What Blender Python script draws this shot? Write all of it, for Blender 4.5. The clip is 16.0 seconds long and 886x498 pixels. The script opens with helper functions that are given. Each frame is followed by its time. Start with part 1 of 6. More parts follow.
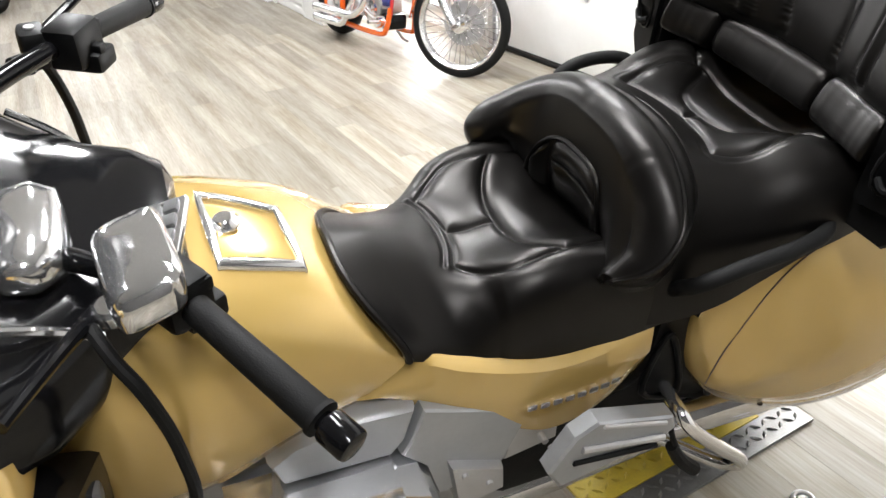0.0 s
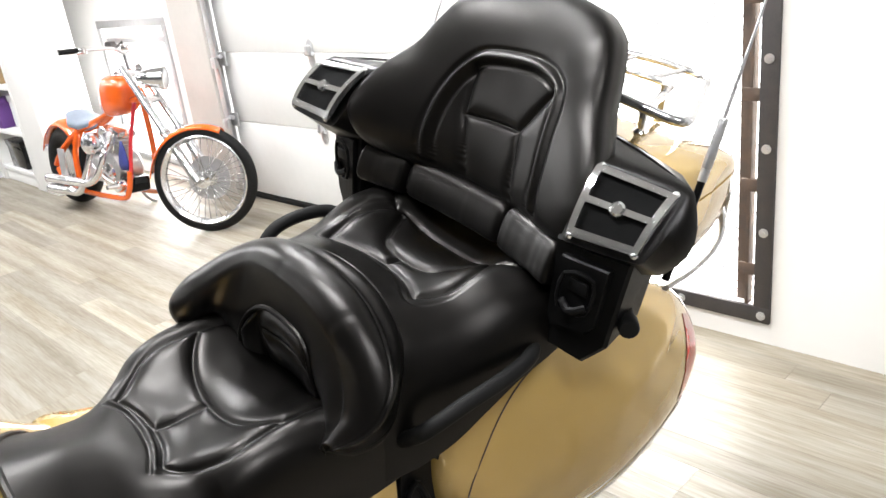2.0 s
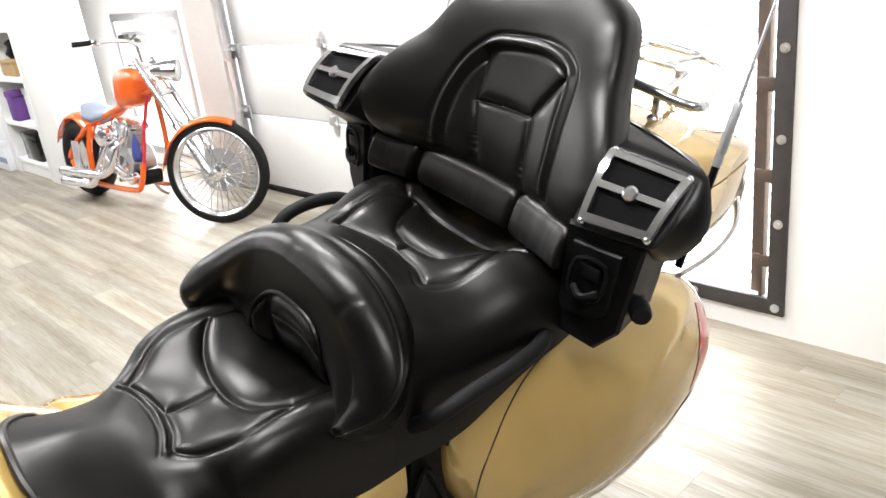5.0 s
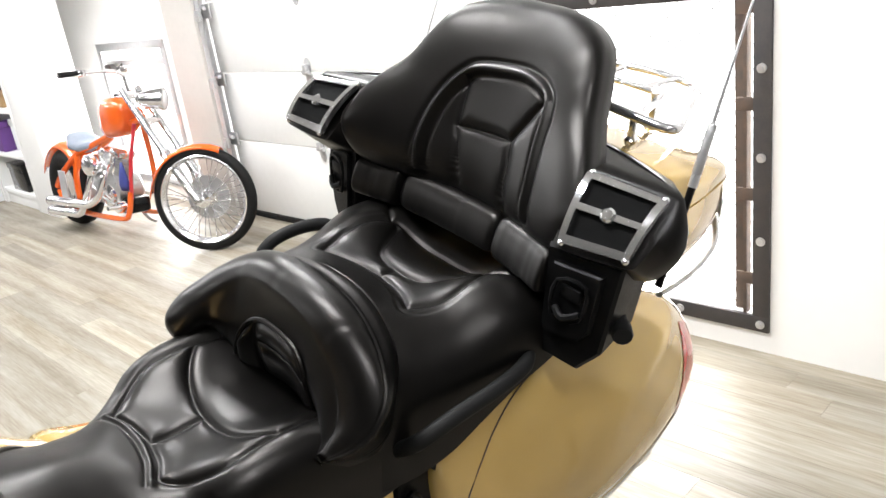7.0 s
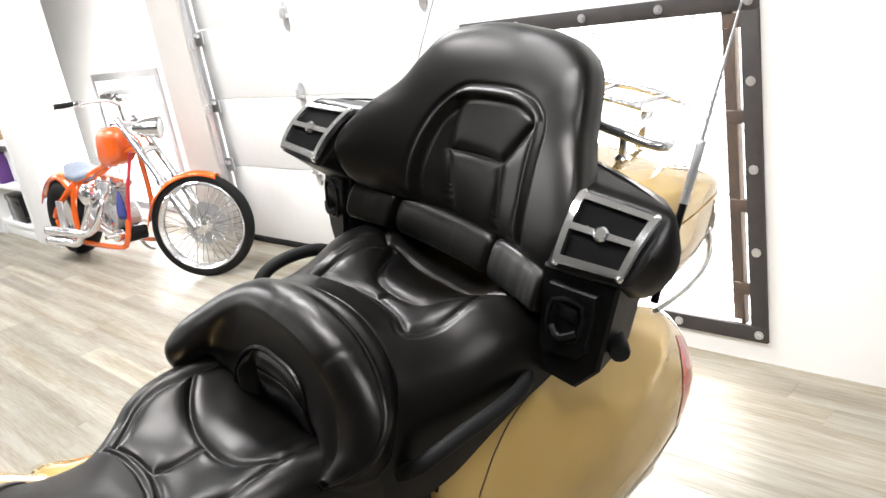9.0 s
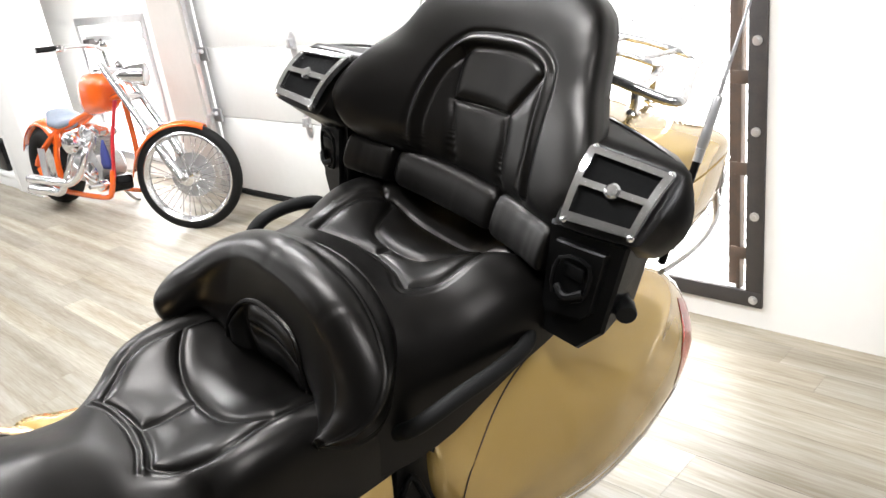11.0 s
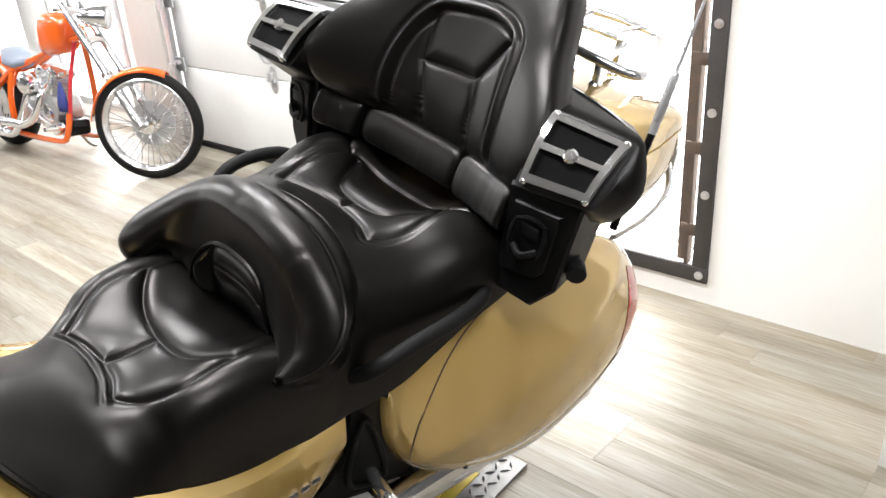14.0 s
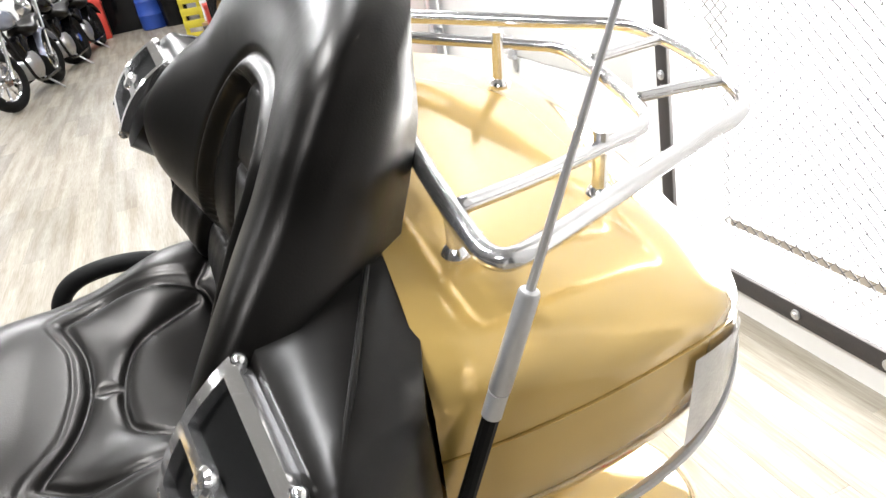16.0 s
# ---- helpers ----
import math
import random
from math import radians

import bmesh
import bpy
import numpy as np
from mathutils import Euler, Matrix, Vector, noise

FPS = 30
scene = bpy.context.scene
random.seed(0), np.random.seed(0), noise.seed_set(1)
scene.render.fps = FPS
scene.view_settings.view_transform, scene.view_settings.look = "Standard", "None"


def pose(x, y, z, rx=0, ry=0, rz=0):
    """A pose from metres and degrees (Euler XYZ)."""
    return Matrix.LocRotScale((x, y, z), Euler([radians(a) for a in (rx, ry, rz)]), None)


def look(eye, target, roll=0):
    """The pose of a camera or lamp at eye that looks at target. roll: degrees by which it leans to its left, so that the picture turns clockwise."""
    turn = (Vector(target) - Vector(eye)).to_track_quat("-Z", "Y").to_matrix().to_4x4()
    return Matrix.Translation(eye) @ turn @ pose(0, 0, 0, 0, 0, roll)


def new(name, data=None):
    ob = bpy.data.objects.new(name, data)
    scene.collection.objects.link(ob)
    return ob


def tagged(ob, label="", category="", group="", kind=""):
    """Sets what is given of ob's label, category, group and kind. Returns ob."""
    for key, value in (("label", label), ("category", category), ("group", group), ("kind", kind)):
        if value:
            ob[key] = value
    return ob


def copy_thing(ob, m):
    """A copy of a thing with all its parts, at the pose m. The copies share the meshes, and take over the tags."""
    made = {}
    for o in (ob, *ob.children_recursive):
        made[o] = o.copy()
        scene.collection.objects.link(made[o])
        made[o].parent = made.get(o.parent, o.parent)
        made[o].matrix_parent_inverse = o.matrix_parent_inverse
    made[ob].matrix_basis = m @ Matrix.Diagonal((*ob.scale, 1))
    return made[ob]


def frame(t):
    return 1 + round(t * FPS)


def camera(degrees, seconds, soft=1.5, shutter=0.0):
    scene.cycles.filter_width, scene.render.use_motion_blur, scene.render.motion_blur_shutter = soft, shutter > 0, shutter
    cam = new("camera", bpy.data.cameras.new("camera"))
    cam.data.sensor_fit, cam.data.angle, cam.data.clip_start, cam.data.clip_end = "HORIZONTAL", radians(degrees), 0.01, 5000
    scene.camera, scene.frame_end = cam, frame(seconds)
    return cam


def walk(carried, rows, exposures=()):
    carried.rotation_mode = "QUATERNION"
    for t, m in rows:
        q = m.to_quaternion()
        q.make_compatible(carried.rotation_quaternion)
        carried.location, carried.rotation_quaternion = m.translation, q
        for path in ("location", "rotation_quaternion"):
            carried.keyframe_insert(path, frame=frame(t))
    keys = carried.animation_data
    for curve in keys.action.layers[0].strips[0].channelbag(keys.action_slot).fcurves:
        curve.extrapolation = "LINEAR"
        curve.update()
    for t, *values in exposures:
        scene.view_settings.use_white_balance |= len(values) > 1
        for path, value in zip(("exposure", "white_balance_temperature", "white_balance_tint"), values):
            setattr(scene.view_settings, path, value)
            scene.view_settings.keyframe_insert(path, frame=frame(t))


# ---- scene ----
cam = camera(59.4, 16.0)
PATH = [
    (0, (0.377, -0.204, 1.423), (-1.204, 0.560, 0.465), -4.0),
    (0.5, (0.395, -0.123, 1.398), (-1.075, 0.884, 0.489), -5.0),
    (1, (0.411, -0.069, 1.425), (-0.982, 1.126, 0.630), -7.5),
    (1.5, (0.420, -0.047, 1.446), (-0.941, 1.231, 0.727), -7.7),
    (2, (0.419, -0.047, 1.454), (-0.949, 1.228, 0.744), -7.0),
    (2.5, (0.415, -0.051, 1.457), (-0.963, 1.238, 0.794), -6.8),
    (3, (0.411, -0.050, 1.446), (-0.991, 1.199, 0.757), -6.4),
    (3.5, (0.410, -0.049, 1.438), (-0.975, 1.209, 0.732), -6.3),
    (4, (0.409, -0.046, 1.430), (-0.986, 1.183, 0.693), -6.7),
    (6.5, (0.436, -0.047, 1.444), (-0.934, 1.244, 0.767), -7.8),
    (7, (0.437, -0.045, 1.442), (-0.942, 1.240, 0.775), -7.9),
    (7.5, (0.442, -0.050, 1.445), (-0.928, 1.255, 0.796), -8.1),
    (8, (0.447, -0.053, 1.447), (-0.913, 1.267, 0.809), -7.8),
    (8.5, (0.447, -0.047, 1.453), (-0.932, 1.262, 0.833), -9.0),
    (9, (0.447, -0.045, 1.453), (-0.936, 1.257, 0.828), -9.5),
    (11.5, (0.386, -0.033, 1.431), (-0.961, 1.239, 0.676), -7.6),
    (12, (0.385, -0.050, 1.434), (-1.008, 1.173, 0.683), -8.0),
    (12.5, (0.367, -0.101, 1.437), (-1.007, 1.134, 0.672), -5.6),
    (13, (0.368, -0.179, 1.434), (-0.916, 1.114, 0.610), -5.3),
    (13.5, (0.423, -0.194, 1.448), (-0.690, 1.277, 0.677), 0.8),
    (14, (0.427, -0.081, 1.434), (-0.818, 1.256, 0.620), -3.7),
    (14.5, (0.417, 0.213, 1.405), (-1.104, 1.252, 0.626), -5.5),
    (15, (0.252, 0.440, 1.401), (-1.324, 1.376, 0.601), -10.1),
    (15.5, (0.170, 0.673, 1.396), (-1.410, 1.620, 0.617), -12.5),
    (16, (0.251, 0.976, 1.398), (-1.485, 1.504, 0.555), -10.9),
]
walk(cam, [(t, look(eye, target, roll)) for t, eye, target, roll in PATH])

# ---- light ----
world = bpy.data.worlds.new("sky")
scene.world = world
world.use_nodes = True
_n = world.node_tree.nodes
_sky = _n.new("ShaderNodeTexSky")
_sky.sky_type = "NISHITA"
_sky.sun_disc = False
_sky.sun_elevation, _sky.sun_rotation = radians(40), radians(20)
world.node_tree.links.new(_sky.outputs[0], _n["Background"].inputs[0])
_n["Background"].inputs[1].default_value = 0.12


def area_lamp(name, m, sx, sy, watts, colour=(1, 1, 1), spread=180):
    d = bpy.data.lights.new(name, "AREA")
    d.shape, d.size, d.size_y, d.energy, d.color, d.spread = "RECTANGLE", sx, sy, watts, colour, radians(spread)
    ob = new(name, d)
    ob.matrix_world = m
    return ob


sun = bpy.data.lights.new("sun", "SUN")
sun.energy, sun.angle, sun.color = 3.0, radians(0.6), (1, 0.96, 0.9)
new("sun", sun).matrix_world = look((0, 0, 10), (3.5, -2.0, 5.0))
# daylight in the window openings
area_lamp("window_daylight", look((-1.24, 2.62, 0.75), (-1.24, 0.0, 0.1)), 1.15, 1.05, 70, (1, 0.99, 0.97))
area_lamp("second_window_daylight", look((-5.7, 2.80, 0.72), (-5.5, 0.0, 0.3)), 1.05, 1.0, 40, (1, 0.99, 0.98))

# ---- helpers of this scene ----


def V(*a):
    return Vector(a)


class Geo:
    """Collects faces of one mesh."""

    def __init__(self):
        self.v, self.f = [], []

    def add(self, verts, faces, m=None):
        o = len(self.v)
        self.v += [tuple(m @ Vector(p)) if m is not None else tuple(p) for p in verts]
        self.f += [tuple(i + o for i in f) for f in faces]
        return self

    def box(self, c, s, bevel=0.004, m=None, seg=2):
        bm = bmesh.new()
        bmesh.ops.create_cube(bm, size=1)
        bmesh.ops.scale(bm, vec=s, verts=bm.verts)
        if bevel > 0:
            bmesh.ops.bevel(bm, geom=bm.edges[:], offset=min(bevel, min(s) * 0.45), segments=seg, affect="EDGES", profile=0.5)
        t = Matrix.Translation(c)
        if m is not None:
            t = t @ m
        bm.verts.index_update()
        self.add([v.co for v in bm.verts], [[v.index for v in f.verts] for f in bm.faces], t)
        bm.free()
        return self

    def grid(self, P, wrap_u=False, wrap_v=False):
        """P[i][j]: points; quads between them."""
        nu, nv = len(P), len(P[0])
        faces = []
        for i in range(nu if wrap_u else nu - 1):
            for j in range(nv if wrap_v else nv - 1):
                a, b = i, (i + 1) % nu
                c, d = j, (j + 1) % nv
                faces.append((a * nv + c, b * nv + c, b * nv + d, a * nv + d))
        self.add([p for row in P for p in row], faces)
        return self

    def loft(self, rings, cap=True):
        n = len(rings[0])
        self.grid(rings, wrap_v=True)
        o = len(self.v) - n * len(rings)
        if cap:
            self.f.append(tuple(o + j for j in reversed(range(n))))
            self.f.append(tuple(o + (len(rings) - 1) * n + j for j in range(n)))
        return self

    def tube(self, pts, r, n=10, closed=False, smooth=4, flat=1.0):
        """A round bar along pts; r: one radius or one for each point."""
        pts = [Vector(p) for p in pts]
        rs = list(r) if hasattr(r, "__len__") else [r] * len(pts)
        if smooth > 1 and len(pts) > 2:
            pts, rs = spline(pts, rs, smooth, closed)
        rings, up = [], None
        k = len(pts)
        for i, p in enumerate(pts):
            a = pts[(i - 1) % k] if closed or i else pts[0]
            b = pts[(i + 1) % k] if closed or i < k - 1 else pts[-1]
            t = (b - a).normalized()
            if up is None:
                up = t.orthogonal().normalized()
            up = (up - t * up.dot(t)).normalized()
            s = t.cross(up)
            rings.append([p + (up * math.cos(q) + s * math.sin(q) * flat) * rs[i] for q in (2 * math.pi * j / n for j in range(n))])
        if closed:
            self.grid(rings, wrap_u=True, wrap_v=True)
        else:
            self.loft(rings)
        return self

    def cyl(self, a, b, r0, r1=None, n=16, bevel=0.0):
        a, b = Vector(a), Vector(b)
        r1 = r0 if r1 is None else r1
        d = (b - a).normalized()
        if bevel:
            return self.tube([a, a + d * bevel * 0.3, a + d * bevel, b - d * bevel, b - d * bevel * 0.3, b],
                             [r0 - bevel, r0 - bevel * 0.3, r0, r1, r1 - bevel * 0.3, r1 - bevel], n, smooth=1)
        return self.tube([a, b], [r0, r1], n, smooth=1)

    def ball(self, c, r, n=12, m=None):
        r = r if hasattr(r, "__len__") else (r, r, r)
        rings = []
        for i in range(1, n):
            q = math.pi * i / n
            rings.append([Vector((r[0] * math.sin(q) * math.cos(w), r[1] * math.sin(q) * math.sin(w), r[2] * math.cos(q)))
                          for w in (2 * math.pi * j / (2 * n) for j in range(2 * n))])
        t = Matrix.Translation(c) @ (m if m is not None else Matrix())
        g = Geo().loft(rings)
        return self.add(g.v, g.f, t)

    def torus(self, c, axis, R, r, n=48, k=12, flat=1.0):
        axis = Vector(axis).normalized()
        u = axis.orthogonal().normalized()
        w = axis.cross(u)
        rings = []
        for i in range(n):
            q = 2 * math.pi * i / n
            d = u * math.cos(q) + w * math.sin(q)
            rings.append([Vector(c) + d * (R + r * math.cos(s)) + axis * (r * flat * math.sin(s)) for s in (2 * math.pi * j / k for j in range(k))])
        return self.grid(rings, wrap_u=True, wrap_v=True)

    def lathe(self, c, axis, prof, n=32):
        """prof: (radius, along the axis) pairs."""
        axis = Vector(axis).normalized()
        u = axis.orthogonal().normalized()
        w = axis.cross(u)
        rings = [[Vector(c) + (u * math.cos(q) + w * math.sin(q)) * max(r, 1e-4) + axis * h for q in (2 * math.pi * j / n for j in range(n))] for r, h in prof]
        return self.loft(rings, cap=prof[0] != prof[-1])

    def prism(self, poly, thick, m=None, bevel=0.0):
        """poly in x, y; thick along z."""
        n = len(poly)
        if bevel:
            c = sum((Vector((*p, 0)) for p in poly), Vector()) / n
            rings = []
            for z, k in ((0, bevel), (bevel, 0), (thick - bevel, 0), (thick, bevel)):
                rings.append([Vector((*p, z)) - (Vector((*p, 0)) - c).normalized() * k for p in poly])
        else:
            rings = [[Vector((*p, z)) for p in poly] for z in (0, thick)]
        g = Geo().loft(rings)
        return self.add(g.v, g.f, m)


def spline(pts, rs, k, closed=False):
    out, ro, n = [], [], len(pts)
    for i in range(n if closed else n - 1):
        g = lambda j: pts[j % n] if closed else pts[min(max(j, 0), n - 1)]
        p0, p1, p2, p3 = g(i - 1), g(i), g(i + 1), g(i + 2)
        r1, r2 = rs[i], rs[(i + 1) % n]
        for s in range(k):
            t = s / k
            out.append(0.5 * ((2 * p1) + (p2 - p0) * t + (2 * p0 - 5 * p1 + 4 * p2 - p3) * t * t + (3 * p1 - p0 - 3 * p2 + p3) * t ** 3))
            ro.append(r1 + (r2 - r1) * t)
    if not closed:
        out.append(pts[-1].copy())
        ro.append(rs[-1])
    return out, ro


def interp(x, xs, ys):
    """Smooth values through stations (Catmull-Rom)."""
    if x <= xs[0]:
        return ys[0]
    if x >= xs[-1]:
        return ys[-1]
    i = max(j for j in range(len(xs) - 1) if xs[j] <= x)
    t = (x - xs[i]) / (xs[i + 1] - xs[i])
    h = xs[i + 1] - xs[i]
    m0 = (ys[i + 1] - ys[max(i - 1, 0)]) / (xs[i + 1] - xs[max(i - 1, 0)]) * h
    j = min(i + 2, len(xs) - 1)
    m1 = (ys[j] - ys[i]) / (xs[j] - xs[i]) * h
    return (2 * t ** 3 - 3 * t * t + 1) * ys[i] + (t ** 3 - 2 * t * t + t) * m0 + (3 * t * t - 2 * t ** 3) * ys[i + 1] + (t ** 3 - t * t) * m1


def mesh(name, g, material, sharp=35):
    me = bpy.data.meshes.new(name)
    me.from_pydata(g.v, [], g.f)
    bm = bmesh.new()
    bm.from_mesh(me)
    bmesh.ops.recalc_face_normals(bm, faces=bm.faces)
    bm.to_mesh(me)
    bm.free()
    me.polygons.foreach_set("use_smooth", [True] * len(me.polygons))
    if sharp:
        me.set_sharp_from_angle(angle=radians(sharp))
    me.materials.append(material)
    return me


def part(name, g, material, parent=None, label="", sharp=35):
    ob = new(name, mesh(name, g, material, sharp))
    if parent is not None:
        ob.parent = parent
    return tagged(ob, label=label)


def thing(name, m, label, category, group="", kind=""):
    ob = new(name)
    ob.matrix_world = m
    ob.empty_display_size = 0.1
    return tagged(ob, label, category, group, kind)


def solid(name, g, material, label, category="", group="", kind="", sharp=35):
    return tagged(new(name, mesh(name, g, material, sharp)), label, category, group, kind)


def super_ring(y, cx, cz, hw, hh, n=40, p=2.5, p2=None):
    """A rounded-square ring in the plane y."""
    out = []
    for j in range(n):
        q = 2 * math.pi * j / n
        c, s = math.cos(q), math.sin(q)
        e = 2 / (p if s > 0 or p2 is None else p2)
        out.append(Vector((cx + hw * math.copysign(abs(c) ** e, c), y, cz + hh * math.copysign(abs(s) ** e, s))))
    return out


def poly_dist(X, Y, line, close=False):
    """Distance of the points to a polyline."""
    pts = [Vector((p[0], p[1], 0)) for p in line]
    if len(pts) > 2:
        pts, _ = spline(pts, [0] * len(pts), 5, close)
    d = np.full(X.shape, 9.0)
    for a, b in zip(pts, pts[1:] + ([pts[0]] if close else [])):
        ax, ay, bx, by = a.x, a.y, b.x - a.x, b.y - a.y
        L = bx * bx + by * by + 1e-12
        t = np.clip(((X - ax) * bx + (Y - ay) * by) / L, 0, 1)
        d = np.minimum(d, np.hypot(X - ax - t * bx, Y - ay - t * by))
    return d


def seams(X, Y, lines, depth=0.007, width=0.0055, puff=0.006, reach=0.03):
    """Stitched grooves with plump leather between them."""
    d = np.full(X.shape, 9.0)
    for line in lines:
        d = np.minimum(d, poly_dist(X, Y, line))
    return -depth * np.exp(-(d / width) ** 2) - puff * np.exp(-(d / reach) ** 1.3), d


# ---- materials ----


def material(name, colour, rough=0.5, metal=0.0, colour2=None, scale=8.0, mix=0.5, bump=0.0, bump_scale=60.0, coat=0.0, rough2=None,
             random_value=0.0, island=False, spec=0.5, stretch=(1, 1, 1), trans=0.0, detail=6.0):
    """A surface with large and fine variation of colour, gloss and relief."""
    m = bpy.data.materials.new(name)
    m.use_nodes = True
    nt = m.node_tree
    N, L = nt.nodes, nt.links
    b = N["Principled BSDF"]
    b.inputs["Roughness"].default_value = rough
    b.inputs["Metallic"].default_value = metal
    b.inputs["Coat Weight"].default_value = coat
    b.inputs["Coat Roughness"].default_value = 0.06
    b.inputs["Specular IOR Level"].default_value = spec
    b.inputs["Transmission Weight"].default_value = trans
    tc = N.new("ShaderNodeTexCoord")
    mp = N.new("ShaderNodeMapping")
    mp.inputs["Scale"].default_value = stretch
    L.new(tc.outputs["Object"], mp.inputs[0])
    if random_value and not island:
        shift = N.new("ShaderNodeMath")
        shift.operation = "MULTIPLY"
        shift.inputs[1].default_value = 40.0
        L.new(N.new("ShaderNodeObjectInfo").outputs["Random"], shift.inputs[0])
        L.new(shift.outputs[0], mp.inputs["Location"])
    big = N.new("ShaderNodeTexNoise")
    big.inputs["Scale"].default_value, big.inputs["Detail"].default_value = scale, detail
    L.new(mp.outputs[0], big.inputs["Vector"])
    fine = N.new("ShaderNodeTexNoise")
    fine.inputs["Scale"].default_value, fine.inputs["Detail"].default_value = scale * 9, 4
    L.new(mp.outputs[0], fine.inputs["Vector"])
    mean = N.new("ShaderNodeMath")
    mean.operation = "MULTIPLY_ADD"
    mean.inputs[1].default_value = 0.35
    L.new(fine.outputs[0], mean.inputs[0])
    sc = N.new("ShaderNodeMath")
    sc.operation = "MULTIPLY"
    sc.inputs[1].default_value = 0.65
    L.new(big.outputs[0], sc.inputs[0])
    L.new(sc.outputs[0], mean.inputs[2])
    ramp = N.new("ShaderNodeMapRange")
    ramp.inputs["From Min"].default_value, ramp.inputs["From Max"].default_value = 0.3, 0.7
    ramp.inputs["To Max"].default_value = mix
    L.new(mean.outputs[0], ramp.inputs["Value"])
    mx = N.new("ShaderNodeMix")
    mx.data_type = "RGBA"
    c2 = colour2 or tuple(x * 0.8 for x in colour)
    mx.inputs[6].default_value, mx.inputs[7].default_value = (*colour, 1), (*c2, 1)
    L.new(ramp.outputs[0], mx.inputs[0])
    out = mx.outputs[2]
    if random_value:
        if island:
            rnd = N.new("ShaderNodeNewGeometry").outputs["Random Per Island"]
        else:
            rnd = N.new("ShaderNodeObjectInfo").outputs["Random"]
        hsv = N.new("ShaderNodeHueSaturation")
        mr = N.new("ShaderNodeMapRange")
        mr.inputs["To Min"].default_value, mr.inputs["To Max"].default_value = 1 - random_value, 1 + random_value
        L.new(rnd, mr.inputs["Value"])
        L.new(mr.outputs[0], hsv.inputs["Value"])
        L.new(out, hsv.inputs["Color"])
        out = hsv.outputs[0]
    L.new(out, b.inputs["Base Color"])
    if rough2 is not None:
        rr = N.new("ShaderNodeMapRange")
        rr.inputs["From Min"].default_value, rr.inputs["From Max"].default_value = 0.3, 0.7
        rr.inputs["To Min"].default_value, rr.inputs["To Max"].default_value = rough, rough2
        L.new(mean.outputs[0], rr.inputs["Value"])
        L.new(rr.outputs[0], b.inputs["Roughness"])
    if bump:
        bt = N.new("ShaderNodeTexNoise")
        bt.inputs["Scale"].default_value, bt.inputs["Detail"].default_value = bump_scale, 3
        L.new(mp.outputs[0], bt.inputs["Vector"])
        bp = N.new("ShaderNodeBump")
        bp.inputs["Strength"].default_value, bp.inputs["Distance"].default_value = bump, 0.002
        L.new(bt.outputs[0], bp.inputs["Height"])
        L.new(bp.outputs[0], b.inputs["Normal"])
    return m


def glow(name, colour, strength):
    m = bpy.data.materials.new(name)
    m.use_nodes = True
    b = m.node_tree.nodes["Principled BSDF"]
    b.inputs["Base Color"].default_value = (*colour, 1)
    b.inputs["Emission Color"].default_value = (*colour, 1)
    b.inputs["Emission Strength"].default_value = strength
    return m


GOLD = material("gold_paint", (0.58, 0.395, 0.128), 0.17, 0.4, (0.54, 0.36, 0.112), 3, 0.6, 0.0, 900, coat=1.0)
LEATHER = material("black_leather", (0.0012, 0.00105, 0.00095), 0.30, 0, (0.0022, 0.0019, 0.0017), 14, 0.8, 0.10, 620, rough2=0.40, spec=0.28)
LEATHER.node_tree.nodes["Principled BSDF"].inputs["Specular Tint"].default_value = (1.0, 0.96, 0.92, 1)
PLASTIC = material("black_plastic", (0.002, 0.002, 0.0021), 0.38, 0, (0.007, 0.007, 0.0072), 20, 0.6, 0.1, 700, rough2=0.5, spec=0.12)
SATIN = material("satin_black_panel", (0.003, 0.0027, 0.0025), 0.3, 0, (0.01, 0.009, 0.008), 12, 0.6, 0.03, 500, rough2=0.38, spec=0.25)
RUBBER = material("black_rubber", (0.006, 0.006, 0.006), 0.55, 0, (0.012, 0.012, 0.012), 30, 0.7, 0.2, 500, rough2=0.7, spec=0.15)
CLOTH = material("speaker_cloth", (0.002, 0.002, 0.002), 0.9, 0, (0.004, 0.004, 0.004), 60, 0.6, 0.4, 1500, spec=0.15)
CHROME = material("chrome", (0.86, 0.86, 0.87), 0.06, 0.93, (0.8, 0.8, 0.81), 20, 0.6, 0.02, 60, rough2=0.14)
POLISHED = material("polished_bright_metal", (0.7, 0.7, 0.71), 0.16, 0.9, (0.6, 0.6, 0.61), 20, 0.6, 0.02, 60, rough2=0.24)
STEEL = material("brushed_steel", (0.56, 0.56, 0.57), 0.3, 0.7, (0.46, 0.46, 0.47), 25, 0.6, 0.05, 300, rough2=0.4)
GREY = material("grey_engine_paint", (0.42, 0.43, 0.44), 0.34, 0.5, (0.36, 0.37, 0.38), 10, 0.7, 0.05, 400, rough2=0.42)
WHITE = material("white_wall_paint", (0.8, 0.795, 0.78), 0.6, 0, (0.74, 0.735, 0.72), 1.6, 0.6, 0.12, 220, rough2=0.7)
DOORWHITE = material("white_garage_door", (0.74, 0.74, 0.725), 0.45, 0, (0.67, 0.67, 0.65), 2.2, 0.7, 0.2, 160, rough2=0.55)
SHELFWHITE = material("white_shelf_paint", (0.8, 0.8, 0.79), 0.4, 0, (0.73, 0.73, 0.72), 4, 0.6, 0.05, 200)
DARKSTEEL = material("dark_steel_frame", (0.055, 0.053, 0.055), 0.5, 0.6, (0.09, 0.08, 0.075), 18, 0.8, 0.3, 120, rough2=0.65)
RUSTY = material("rusty_angle_steel", (0.13, 0.085, 0.06), 0.7, 0.3, (0.07, 0.06, 0.055), 22, 0.9, 0.4, 150)
